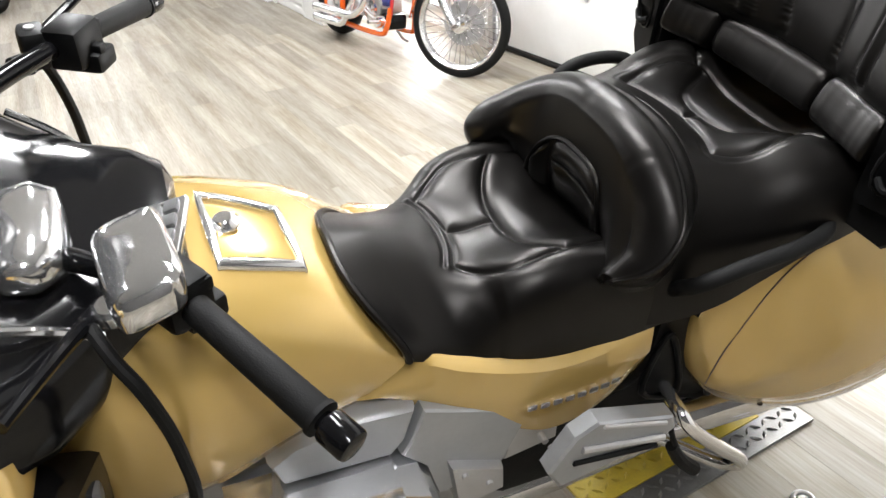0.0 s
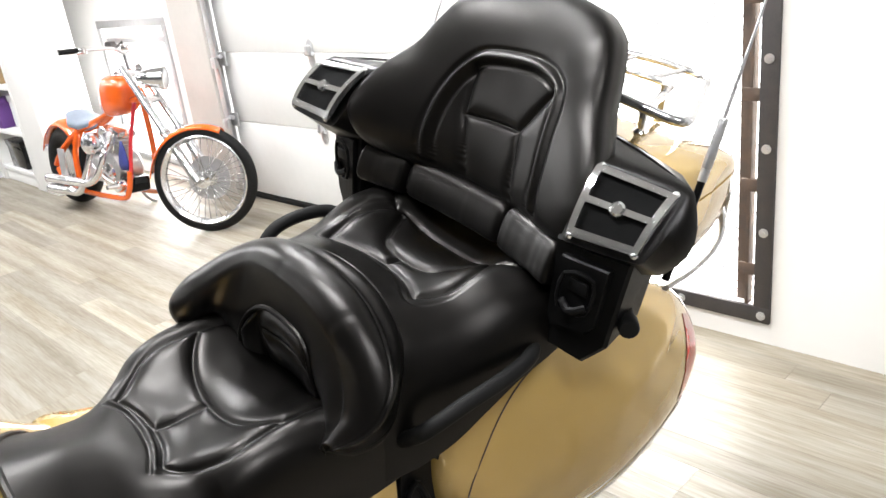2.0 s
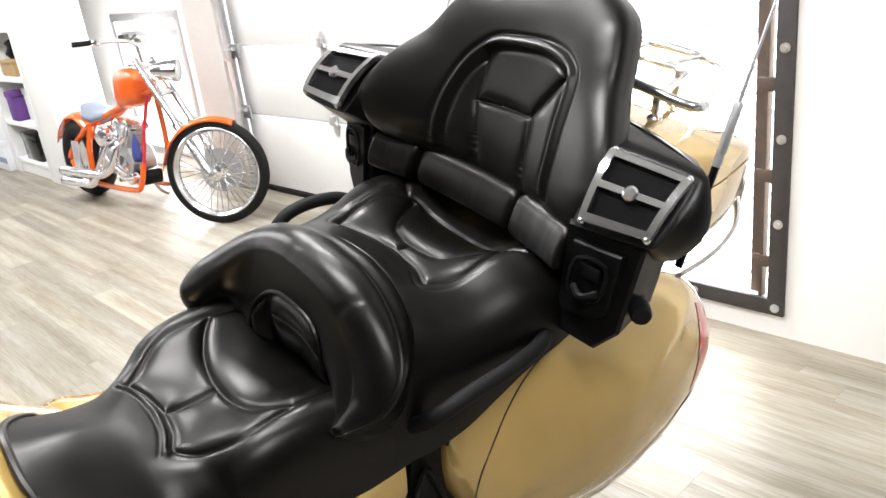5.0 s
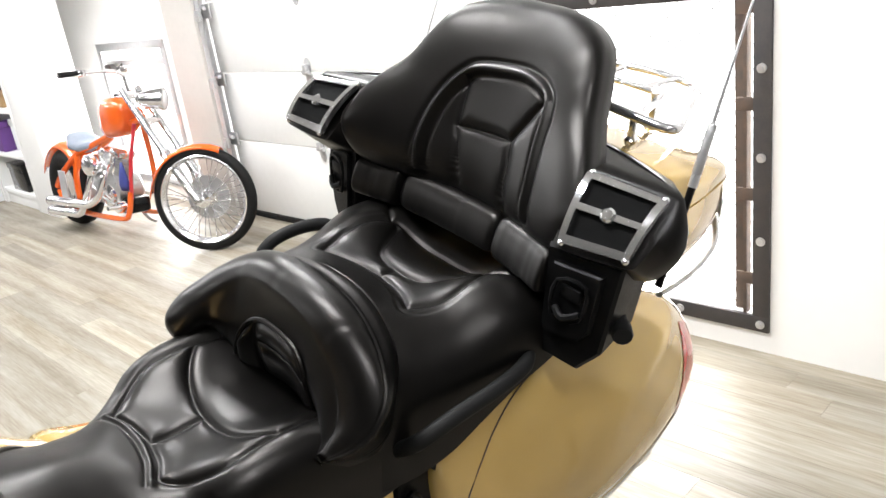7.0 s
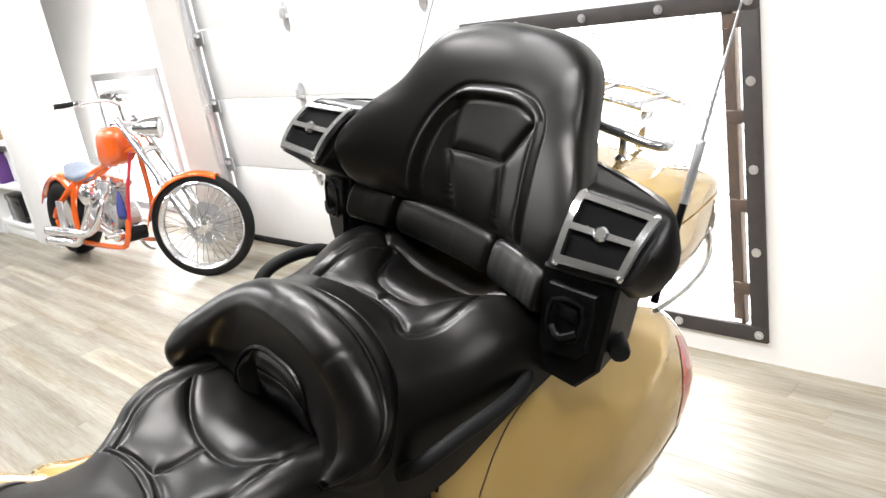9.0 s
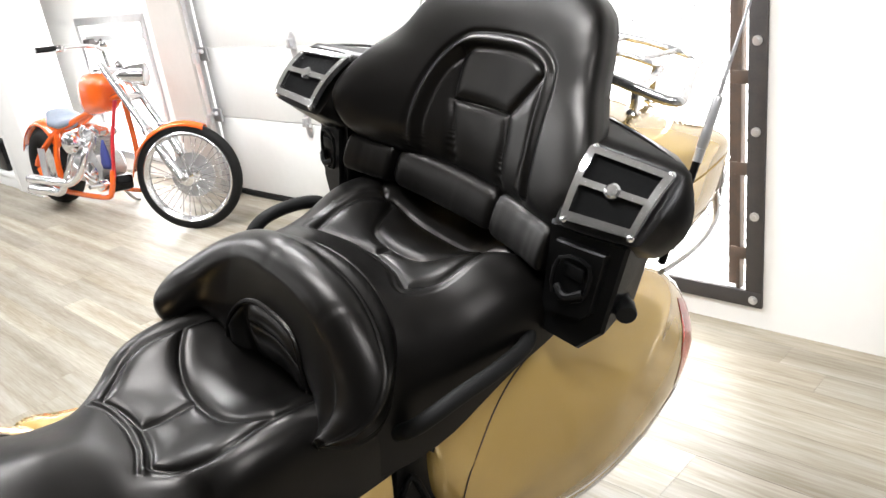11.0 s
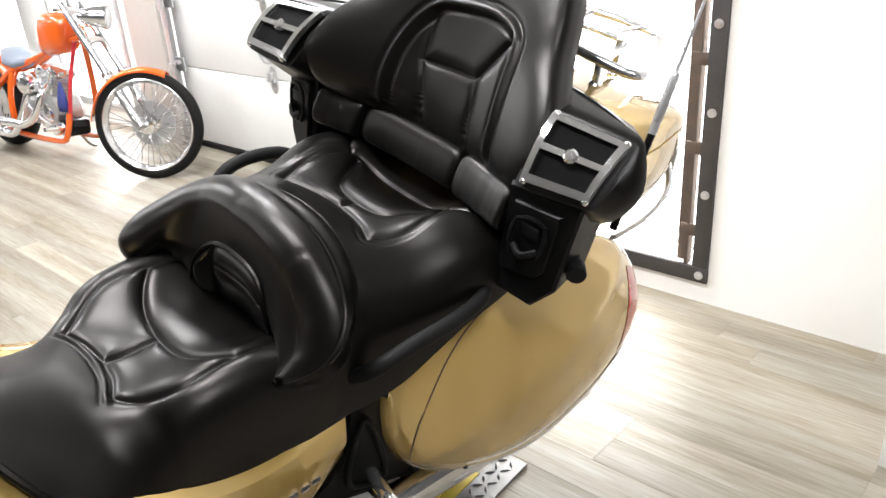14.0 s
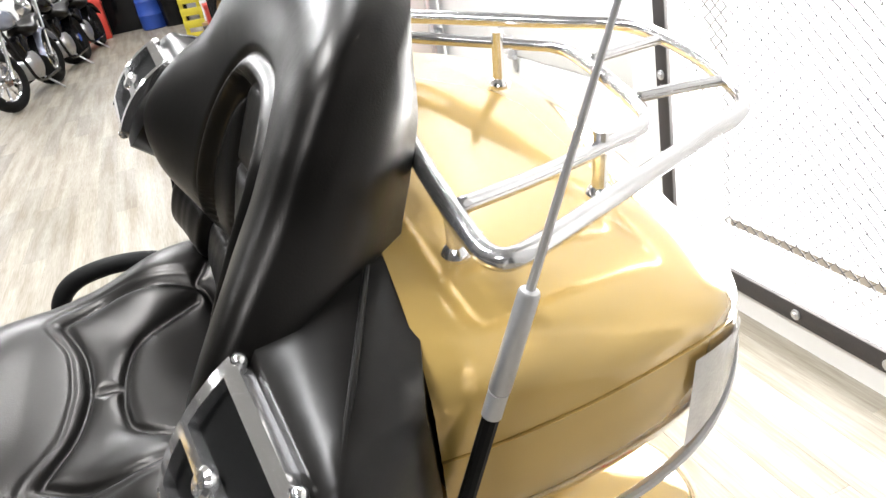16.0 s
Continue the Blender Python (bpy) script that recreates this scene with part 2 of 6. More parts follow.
ORANGE = material("orange_paint", (0.75, 0.12, 0.012), 0.25, 0.1, (0.66, 0.1, 0.012), 6, 0.6, coat=0.9)
REDLENS = material("red_lens", (0.6, 0.012, 0.012), 0.15, 0, (0.45, 0.01, 0.012), 30, 0.6, coat=0.6)
CLEARLENS = material("clear_lens", (0.75, 0.75, 0.76), 0.12, 0.2, (0.6, 0.6, 0.62), 60, 0.7, 0.3, 240, coat=0.8)
FLOOR = material("vinyl_plank", (0.355, 0.332, 0.287), 0.36, 0, (0.19, 0.16, 0.115), 3.2, 1.25, 0.06, 90, rough2=0.52, spec=0.4, random_value=0.19, stretch=(0.3, 4.5, 1), detail=9)
FLOORFAR = material("vinyl_plank_far", (0.355, 0.332, 0.287), 0.36, 0, (0.19, 0.16, 0.115), 3.2, 1.25, 0.06, 90, rough2=0.52, spec=0.4, random_value=0.19, island=True, stretch=(0.3, 4.5, 1), detail=9)
GROUT = material("floor_joint", (0.19, 0.165, 0.13), 0.8)
OUTSIDE = glow("outdoor_glow", (1, 1, 1), 1.9)

# ---- room ----
W_Y, DOOR_Y, CEIL = 2.455, 2.655, 3.4


def wall(name, boxes, label):
    g = Geo()
    for (x0, x1), (y0, y1), (z0, z1) in boxes:
        g.box(((x0 + x1) / 2, (y0 + y1) / 2, (z0 + z1) / 2), (x1 - x0, y1 - y0, z1 - z0), 0)
    return solid(name, g, WHITE, label, "wall", kind="structure", sharp=30)


WX0, WX1, WZ0, WZ1 = -1.815, -0.66, 0.145, 1.25
VX0, VX1, VZ0, VZ1 = -6.23, -5.16, 0.17, 1.19
# for the walls out of view: near-black, so little light reflects into the leather
DARKWALL = material("dark_unseen_wall", (0.06, 0.058, 0.055), 0.7, 0, (0.045, 0.043, 0.041), 1.5, 0.7, 0.2, 120)
# ceiling out of view: grey chosen so less light bounces off it
CEILGREY = material("dimmed_ceiling_grey", (0.30, 0.297, 0.29), 0.8, 0, (0.26, 0.257, 0.25), 1.2, 0.7, 0.2, 90)
wall("wall_north", [((-2.03, WX0), (W_Y, W_Y + 0.2), (0, CEIL)), ((WX0, WX1), (W_Y, W_Y + 0.2), (0, WZ0)), ((WX0, WX1), (W_Y, W_Y + 0.2), (WZ1, CEIL)),
                    ((WX1, 0.057), (W_Y, W_Y + 0.2), (0, CEIL)), ((-4.45, -2.03), (DOOR_Y, DOOR_Y + 0.2), (2.37, CEIL)), ((-2.2, -2.03), (DOOR_Y + 0.002, DOOR_Y + 0.2), (0, 2.37))],
     "white painted wall with a barred window opening")
g = Geo()
g.prism([(0.057, 2.655), (0.057, 2.455), (0.139, 1.87), (3.2, 1.76), (3.2, 2.655)], CEIL)
solid("wall_east_return", g, WHITE, "white painted wall return beside the window", "wall", kind="structure")
# wall with the second window behind the orange motorcycle
wall("wall_northwest", [((-7.6, VX0), (DOOR_Y, DOOR_Y + 0.15), (0, CEIL)), ((VX0, VX1), (DOOR_Y, DOOR_Y + 0.15), (0, VZ0)), ((VX0, VX1), (DOOR_Y, DOOR_Y + 0.15), (VZ1, CEIL)),
                        ((VX1, -4.45), (DOOR_Y, DOOR_Y + 0.15), (0, CEIL))], "bright white wall with a second barred window")
for nm, bx, lb in (("wall_south", ((-15.1, 3.2), (-6.2, -6.0), (0, CEIL)), "unseen wall, near-black to keep reflections dark"), ("wall_east", ((3.0, 3.2), (-6.0, 1.76), (0, CEIL)), "unseen wall, near-black to keep reflections dark"),
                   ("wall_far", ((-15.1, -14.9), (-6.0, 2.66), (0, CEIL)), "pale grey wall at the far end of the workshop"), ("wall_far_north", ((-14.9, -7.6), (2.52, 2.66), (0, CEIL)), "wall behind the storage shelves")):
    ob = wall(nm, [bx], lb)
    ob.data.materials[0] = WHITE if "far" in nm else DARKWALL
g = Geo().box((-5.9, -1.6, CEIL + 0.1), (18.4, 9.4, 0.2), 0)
tagged(new("ceiling", mesh("ceiling", g, CEILGREY)), "unseen workshop ceiling, greyed to limit bounced light", "ceiling", kind="structure")

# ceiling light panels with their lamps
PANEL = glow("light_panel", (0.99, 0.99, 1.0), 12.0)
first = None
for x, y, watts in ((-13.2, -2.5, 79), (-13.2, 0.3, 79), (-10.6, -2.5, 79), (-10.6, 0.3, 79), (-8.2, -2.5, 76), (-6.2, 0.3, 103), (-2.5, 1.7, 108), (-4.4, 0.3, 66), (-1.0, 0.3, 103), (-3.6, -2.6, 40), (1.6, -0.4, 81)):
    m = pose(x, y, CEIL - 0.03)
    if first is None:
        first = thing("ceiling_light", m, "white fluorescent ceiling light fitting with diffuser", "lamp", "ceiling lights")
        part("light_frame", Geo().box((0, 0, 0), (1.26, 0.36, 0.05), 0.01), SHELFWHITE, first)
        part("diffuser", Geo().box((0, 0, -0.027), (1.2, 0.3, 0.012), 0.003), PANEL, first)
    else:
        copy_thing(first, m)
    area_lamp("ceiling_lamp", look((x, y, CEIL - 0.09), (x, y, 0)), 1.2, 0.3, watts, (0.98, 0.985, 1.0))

# glowing sheets stand in for the overexposed outdoors behind the windows
solid("backdrop", Geo().box((-3.4, 4.4, 1.0), (14, 0.02, 5), 0), OUTSIDE, "glowing sheet for the overexposed daylight outside the window", "backdrop", kind="structure")
solid("ground_glow", Geo().box((-3.4, 3.6, 0.06), (14, 1.55, 0.02), 0), OUTSIDE, "glowing sheet in place of overexposed paving outside the window", "ground", kind="structure")
g = Geo().box((-5.9, -1.6, -0.06), (18.4, 9.4, 0.1), 0)
floor = solid("floor", g, GROUT, "grey-brown vinyl plank floor, glossy and scuffed", "floor", kind="structure")


# ---- sectional garage door ----
def garage_door():
    d = thing("garage_door", pose(0, DOOR_Y, 0), "closed white sectional garage door with steel hinges", "garage door")
    x0, x1, h = -4.40, -2.04, 0.457
    for k in range(5):
        z0 = 0.084 + k * h - (0.045 if k == 0 else 0)
        hh = h + (0.045 if k == 0 else 0)
        g = Geo().box(((x0 + x1) / 2, 0.025, z0 + hh / 2), (x1 - x0, 0.045, hh - 0.006), 0.004)
        z0 += hh - h
        p = part("door_section", g, DOORWHITE, d)
        if k < 4:
            for hx in (-3.387, -2.274):
                hg = Geo()
                hg.box((hx, -0.004, z0 + h + 0.025), (0.055, 0.006, 0.05), 0.002)
                hg.box((hx, -0.004, z0 + h - 0.025), (0.055, 0.006, 0.05), 0.002)
                hg.prism([(-0.028, 0), (0.028, 0), (0.006, 0.03), (-0.006, 0.03)], 0.006, Matrix.Translation((hx, -0.001, z0 + h + 0.05)) @ pose(0, 0, 0, 90))
                hg.prism([(-0.028, 0), (0.028, 0), (0.006, -0.03), (-0.006, -0.03)], 0.006, Matrix.Translation((hx, -0.001, z0 + h - 0.05)) @ pose(0, 0, 0, 90))
                hg.cyl((hx - 0.035, -0.018, z0 + h), (hx + 0.035, -0.018, z0 + h), 0.012, n=10)
                hg.box((hx, -0.02, z0 + h + 0.02), (0.03, 0.03, 0.05), 0.004)
                part("hinge", hg, STEEL, p, "galvanised steel hinge")
        if k == 1:
            hg = Geo().tube([(-3.39, 0, 0.64), (-3.40, -0.04, 0.65), (-3.415, -0.055, 0.705), (-3.40, -0.04, 0.76), (-3.39, 0, 0.77)], 0.008, 8)
            part("pull_handle", hg, STEEL, p, "bent steel pull handle")
    part("bottom_seal", Geo().box(((x0 + x1) / 2, 0.02, 0.018), (x1 - x0, 0.06, 0.034), 0.012), RUBBER, d, "black rubber bottom seal")
    for x, s in ((x0 - 0.0, 1),):
        g = Geo()
        g.box((x, -0.045, 1.2), (0.012, 0.06, 2.3), 0.002)
        g.box((x + 0.03, -0.075, 1.2), (0.06, 0.006, 2.3), 0.002)
        part("track", g, STEEL, d, "galvanised steel roller track")
        for z in (0.56, 0.965, 1.40, 1.85):
            g = Geo()
            g.box((x + 0.05, -0.03, z), (0.1, 0.012, 0.09), 0.003)
            g.cyl((x + 0.0, -0.06, z + 0.02), (x + 0.09, -0.06, z + 0.02), 0.014, n=10)
            g.box((x + 0.03, -0.085, z - 0.02), (0.05, 0.02, 0.07), 0.004)
            part("roller_bracket", g, STEEL, d)
    return d


garage_door()
JAMB = material("grey_jamb_paint", (0.55, 0.53, 0.5), 0.6, 0, (0.48, 0.46, 0.43), 3, 0.7, 0.1, 150)
solid("jamb", Geo().box((-4.66, DOOR_Y - 0.05, 1.25), (0.42, 0.05, 2.5), 0.006), JAMB, "pale grey painted door jamb beside the track", "jamb", kind="structure")


# ---- barred window ----
def barred_window(name, m, w, h, pitch_x, pitch_z, label, bolts=True, angle=True, f=0.06, mat=None):
    """Dark frame bolted on the wall, expanded steel mesh behind it."""
    t = thing(name, m, label, "window", kind="structure")
    mat = mat or DARKSTEEL
    for nm, c, s in (("frame_bar", (w / 2, -0.008, f / 2), (w, 0.016, f)), ("frame_bar", (w / 2, -0.008, h - f / 2), (w, 0.016, f)),
                     ("frame_bar", (f / 2, -0.008, h / 2), (f, 0.016, h - 2 * f)), ("frame_bar", (w - f / 2, -0.008, h / 2), (f, 0.016, h - 2 * f))):
        part(nm, Geo().box(c, s, 0.003), mat, t)
    if bolts:
        zs = (0.03, 0.347, 0.643, 0.938, h - 0.03)
        spots = [(w - 0.03, z) for z in zs] + [(0.03, z) for z in zs]
        spots += [(w - 0.34 - 0.31 * k, z) for k in range(3) for z in (0.03, h - 0.03)]
        for x, z in spots:
            g = Geo().cyl((x, -0.016, z), (x, -0.021, z), 0.016, n=14).cyl((x, -0.02, z), (x, -0.027, z), 0.009, n=6)
            part("bolt", g, STEEL, t, "galvanised bolt with washer")
    if angle:
        g = Geo().box((w - f - 0.03, 0.012, h / 2), (0.012, 0.04, h - 2 * f), 0.002).box((w - f - 0.055, 0.03, h / 2), (0.05, 0.008, h - 2 * f), 0.002)
        part("angle_bar", g, RUSTY, t, "rusty brown steel angle")
        for k in range(4):
            z = 0.2 + k * 0.31
            part("weld_plate", Geo().box((w - f - 0.03, -0.004, z), (0.06, 0.012, 0.045), 0.004), RUSTY, t)
    if not pitch_x:
        part("inner_bar", Geo().box((w / 2, 0.03, h - 0.16), (w - 2 * f, 0.03, 0.05), 0.004), mat, t)
        part("closer", Geo().box((0.16, 0.0, h - 0.2), (0.12, 0.06, 0.07), 0.01).cyl((0.22, 0.0, h - 0.22), (0.36, 0.02, h - 0.17), 0.012, n=8), DARKSTEEL, t)
        return t
    # expanded mesh: zigzag strands
    g = Geo()
    nz, nx = int((h - f) / pitch_z), int((w - f) / pitch_x)
    y = 0.045
    for k in range(nz + 1):
        z = f / 2 + k * pitch_z
        sgn = 1 if k % 2 else -1
        pts = []
        for i in range(nx * 2 + 1):
            x = f / 2 + i * pitch_x / 2
            pts.append(V(x, y + 0.002 * (i % 2), z + (pitch_z / 2) * 0.95 * (1 if i % 2 else -1) * sgn))
        for a, b in zip(pts, pts[1:]):
            d = (b - a).normalized()
            up = V(0, 0, 1)
            side = (up - d * up.dot(d)).normalized() * 0.0013
            back = V(0, 0.003, 0)
            o = len(g.v)
            for p in (a, b):
                g.v += [tuple(p - side), tuple(p + side), tuple(p + side + back), tuple(p - side + back)]
            g.f += [(o, o + 1, o + 5, o + 4), (o + 1, o + 2, o + 6, o + 5), (o + 2, o + 3, o + 7, o + 6), (o + 3, o, o + 4, o + 7)]
    tagged(part("mesh_grille", g, DARKSTEEL, t, "diamond expanded steel mesh", sharp=0), kind="stuff")
    return t


barred_window("window_1", pose(-1.871, W_Y, 0.085), 1.266, 1.22, 0.047, 0.0205, "tall window with a dark bolted steel frame and expanded mesh")
barred_window("window_2", pose(-6.29, DOOR_Y, 0.11), 1.19, 1.14, 0, 0, "second window with a pale steel frame", bolts=False, angle=False, f=0.06, mat=STEEL)

# ---- gold touring motorcycle ----
# its own axes: x to its left side, y to its rear, z up; it leans on its side stand
BIKE = pose(-0.904, 0.212, -0.046, -1.26, 11.97, -6.17) @ Matrix.Scale(1.126, 4)
bike = thing("touring_motorcycle", BIKE, "gold touring motorcycle with black leather seats leaning on its side stand", "motorcycle")


def array_grid(X, Y, Z):
    return [[Vector((X[i, j], Y[i, j], Z[i, j])) for j in range(X.shape[1])] for i in range(X.shape[0])]


def mirrored(pts):
    return [(-p[0], *p[1:]) for p in pts]


def across(j, n, W, e):
    """Place across a seat, close-set at the edges, and the cosine of its rounded section."""
    t = 2 * j / (n - 1) - 1
    b = math.copysign(1 - (1 - abs(t)) ** 3 * (1 + 1.2 * abs(t)), t)
    return W * b, math.sqrt(max(0.0, 1 - abs(b) ** (2 / e)))


# rider seat
def rider_seat():
    st = [-0.092, -0.03, 0.03, 0.09, 0.15, 0.21, 0.28, 0.36, 0.44]
    w = [0.158, 0.165, 0.180, 0.194, 0.203, 0.207, 0.208, 0.208, 0.210]
    top = [0.836, 0.822, 0.804, 0.804, 0.824, 0.836, 0.836, 0.82, 0.81]
    low = [0.722, 0.695, 0.674, 0.652, 0.643, 0.645, 0.652, 0.660, 0.676]
    ex = [1.1, 1.25, 1.2, 0.78, 0.52, 0.47, 0.46, 0.46, 0.46]
    nu, nv = 220, 210
    P = np.zeros((nv, nu, 3))
    for i in range(nv):
        a = st[0] + (st[-1] - st[0]) * i / (nv - 1)
        W, T, B, e = (interp(a, st, s) for s in (w, top, low, ex))
        fade = max(0.0, 1 - (a + 0.092) / 0.22)
        dip = interp(a, [-0.092, 0.05, 0.15, 0.44], [0, 0.010, 0.054, 0.070])
        for j in range(nu):
            b, c = across(j, nu, W, e)
            z = B + (T - B) * c ** e
            z -= dip * math.exp(-(abs(b) / 0.13) ** 3)
            P[i, j] = (b + 0.04 * max(0.0, 1 - (a + 0.092) / 0.2), a + 0.075 * fade * min(1, abs(b) / 0.165) ** 3, z)
    X, Y, Z = P[..., 0], P[..., 1], P[..., 2]
    lines = []
    half = [[(0.0, 0.104), (0.045, 0.098), (0.084, 0.083)], [(0.084, 0.083), (0.118, 0.118), (0.139, 0.16), (0.137, 0.225), (0.132, 0.31)],
            [(0.0, 0.188), (0.035, 0.19), (0.075, 0.199), (0.107, 0.215), (0.136, 0.238)]]
    for h in half:
        lines += [h, mirrored(h)]
    lines.append([(0.0, 0.104), (0.0, 0.188)])
    h2 = [(0.0, 0.086), (0.048, 0.081), (0.088, 0.066)]
    fine = [h2, mirrored(h2)]
    topmask = np.clip((Z - 0.735) / 0.02, 0, 1) * np.clip((0.16 - np.abs(X)) / 0.012, 0, 1)
    disp, _ = seams(X, Y, lines, 0.003, 0.003, 0.007, 0.009)
    thin, _ = seams(X, Y, fine, 0.003, 0.0026, 0.0, 0.01)
    Z += (disp + thin) * topmask
    # raised welt behind the nose
    d = poly_dist(X, Y, [(-0.088, 0.074), (-0.048, 0.089), (0, 0.095), (0.048, 0.089), (0.088, 0.074)])
    Z += 0.005 * np.exp(-(d / 0.006) ** 2)
    g = Geo().grid(array_grid(X, Y, Z))
    seat = part("rider_seat", g, LEATHER, bike, "black leather rider seat with stitched panels", sharp=0)
    # rolled hem along the front edge
    part("seat_hem", Geo().tube([P[0, j] for j in range(0, nu, 3)], 0.006, 8, smooth=1), LEATHER, seat)
    return seat


rider_seat()


# wrap-round rider backrest: a broad front face, a rolled rim and a skirt that runs back to a seam
BACK_K = [-1, -0.6, -0.3, 0, 0.3, 0.6, 1]
BACK_FOOT = [[-0.172, -0.140, -0.090, 0.010, 0.110, 0.165, 0.193], [0.222, 0.262, 0.297, 0.332, 0.317, 0.289, 0.268], [0.806, 0.785, 0.772, 0.77, 0.772, 0.775, 0.770]]
BACK_HEM_K = [-1, -0.7, -0.5, -0.3, 0, 0.3, 0.5, 0.7, 1]
BACK_HEM = [[-0.17, -0.15, -0.12, -0.065, 0.025, 0.11, 0.172, 0.194, 0.208], [0.30, 0.36, 0.39, 0.412, 0.420, 0.420, 0.410, 0.40, 0.372],
            [0.78, 0.83, 0.885, 0.922, 0.942, 0.932, 0.902, 0.85, 0.725]]


def smooth_step(x):
    x = min(1.0, max(0.0, x))
    return x * x * (3 - 2 * x)


def backrest_frame(k):
    """Foot of the front face, middle and radius of the rolled rim, and the way outwards."""
    foot = V(*(interp(k, BACK_K, r) for r in BACK_FOOT))
    q = k * radians(93)
    cq = max(0.0, math.cos(q))
    rim = V(0.009 + 0.022 * cq + 0.220 * math.copysign(abs(math.sin(q)) ** 0.8, q), 0.258 + 0.080 * (cq ** 0.55 if k > 0 else 1 - abs(k) ** 2.2), 0.826 + 0.150 * cq ** 1.3)
    rim += V(0.012, -0.040, 0.034) * max(0.0, (-k - 0.35) / 0.65) ** 1.4
    out = V(math.sin(q) * 0.97, 0.25 + 0.75 * math.cos(q), 0).normalized()
    horn = smooth_step((-k - 0.25) / 0.6)
    r = 0.042 * (1 - 0.55 * max(0.0, (k - 0.55) / 0.45) ** 1.5)
    return foot, rim + out * (r - 0.027) * (1 - horn) - V(0, 0, r), r, out, horn


def front_face(k, v, lift=0.0):
    foot, mid, r, out, horn = backrest_frame(k)
    return foot.lerp(mid - out * r, v) - out * (0.012 * math.sin(math.pi * min(v, 1)) + lift)


def rider_backrest():
    nt, n = 170, 110
    up = V(0, 0, 1)
    rows = []
    for i in range(nt):
        k = math.sin(math.pi * (i / (nt - 1) - 0.5))
        foot, mid, r, out, horn = backrest_frame(k)
        hem = V(*(interp(k, BACK_HEM_K, c) for c in BACK_HEM))
        close = math.sqrt(max(0.0, 1 - max(0.0, (-k - 0.80) / 0.20 if k < 0 else (k - 0.86) / 0.14) ** 2))
        turn = [mid + (-out * math.cos(q) + up * math.sin(q)) * r for q in (radians(-85 + 350 * j / 12) for j in range(13))]
        back = turn[8]
        pts = [foot - up * 0.03 * close ** 2, foot, front_face(k, 0.5), *turn[3:9], back.lerp(hem, 0.36) + (out + up) * 0.004, back.lerp(hem, 0.72) + (out + up) * 0.004, hem, hem + (hem - back).normalized() * 0.05 - up * 0.03]
        pts = [p.lerp(c, horn) for p, c in zip(pts, turn)]
        pivot = foot.lerp(mid, 0.5 + 0.5 * horn)
        pts = [pivot + (p - pivot) * max(close, 0.002) for p in pts]
        sm, _ = spline(pts, [0] * len(pts), 9)
        row = []
        for j in range(n):
            x = j * (len(sm) - 1) / (n - 1)
            f = min(int(x), len(sm) - 2)
            p = sm[f].lerp(sm[f + 1], x - f)
            s = j / (n - 1)
            # stitched seams: behind the rim, at the skirt's hem, and two across the rim
            p = p - (out + up) * 0.0016 * math.exp(-((s - 0.625) / 0.007) ** 2) * close * (1 - horn) + (out + up) * 0.0011 * math.exp(-((s - 0.645) / 0.009) ** 2) * close * (1 - horn)
            p = p + (out + up) * 0.0030 * math.exp(-((s - 0.895) / 0.012) ** 2) * close * (1 - horn)
            for c0 in (0.481, 0.597):
                p = p - up * 0.0018 * math.exp(-((i - nt * c0) / 0.8) ** 2) * (0.28 < s < 0.62)
            row.append(p)
        rows.append(row)
    rb = part("rider_backrest", Geo().grid(rows), LEATHER, bike, "black leather wrap-round rider backrest", sharp=0)
    # inner pad let into the face under an arched, piped edge, in plump rolls
    nu, nv = 120, 100
    X, U = np.meshgrid(np.linspace(-1, 1, nu), np.linspace(0, 1, nv))
    arch = np.sqrt(np.clip(1 - np.abs(X) ** np.where(X < 0, 2.6, 4.5), 0.0, 1))
    high = U * arch
    lines = [[(-0.45, 0.0), (-0.45, 1.0)], [(-0.45, 0.60), (0.2, 0.56), (1.0, 0.50)]]
    sc = [[(a * 0.095, b * 0.12) for a, b in l] for l in lines]
    disp, _ = seams(X * 0.095, high * 0.12, sc, 0.006, 0.003, 0.010, 0.014)
    edge = np.minimum(1 - np.exp(-((1 - U) * arch / 0.10) ** 2), 1 - np.exp(-((1 - np.abs(X)) / 0.12) ** 2))

    def on_face(x, v, lift):
        return front_face(-0.03 + x * 0.31, v * 0.70 + 0.02, lift)
    P = [[on_face(X[i, j], high[i, j], -0.002 + 0.012 * edge[i, j] + disp[i, j] * edge[i, j]) for j in range(nu)] for i in range(nv)]
    pad = part("backrest_pad", Geo().grid(P), LEATHER, rb, sharp=0)
    edge_line = [on_face(X[-1, j], arch[-1, j], 0.0015) for j in range(0, nu, 2)] + [on_face(1, 0, 0.0015)]
    part("piping", Geo().tube(edge_line, 0.0042, 8, smooth=1), LEATHER, pad)
    return rb


rider_backrest()


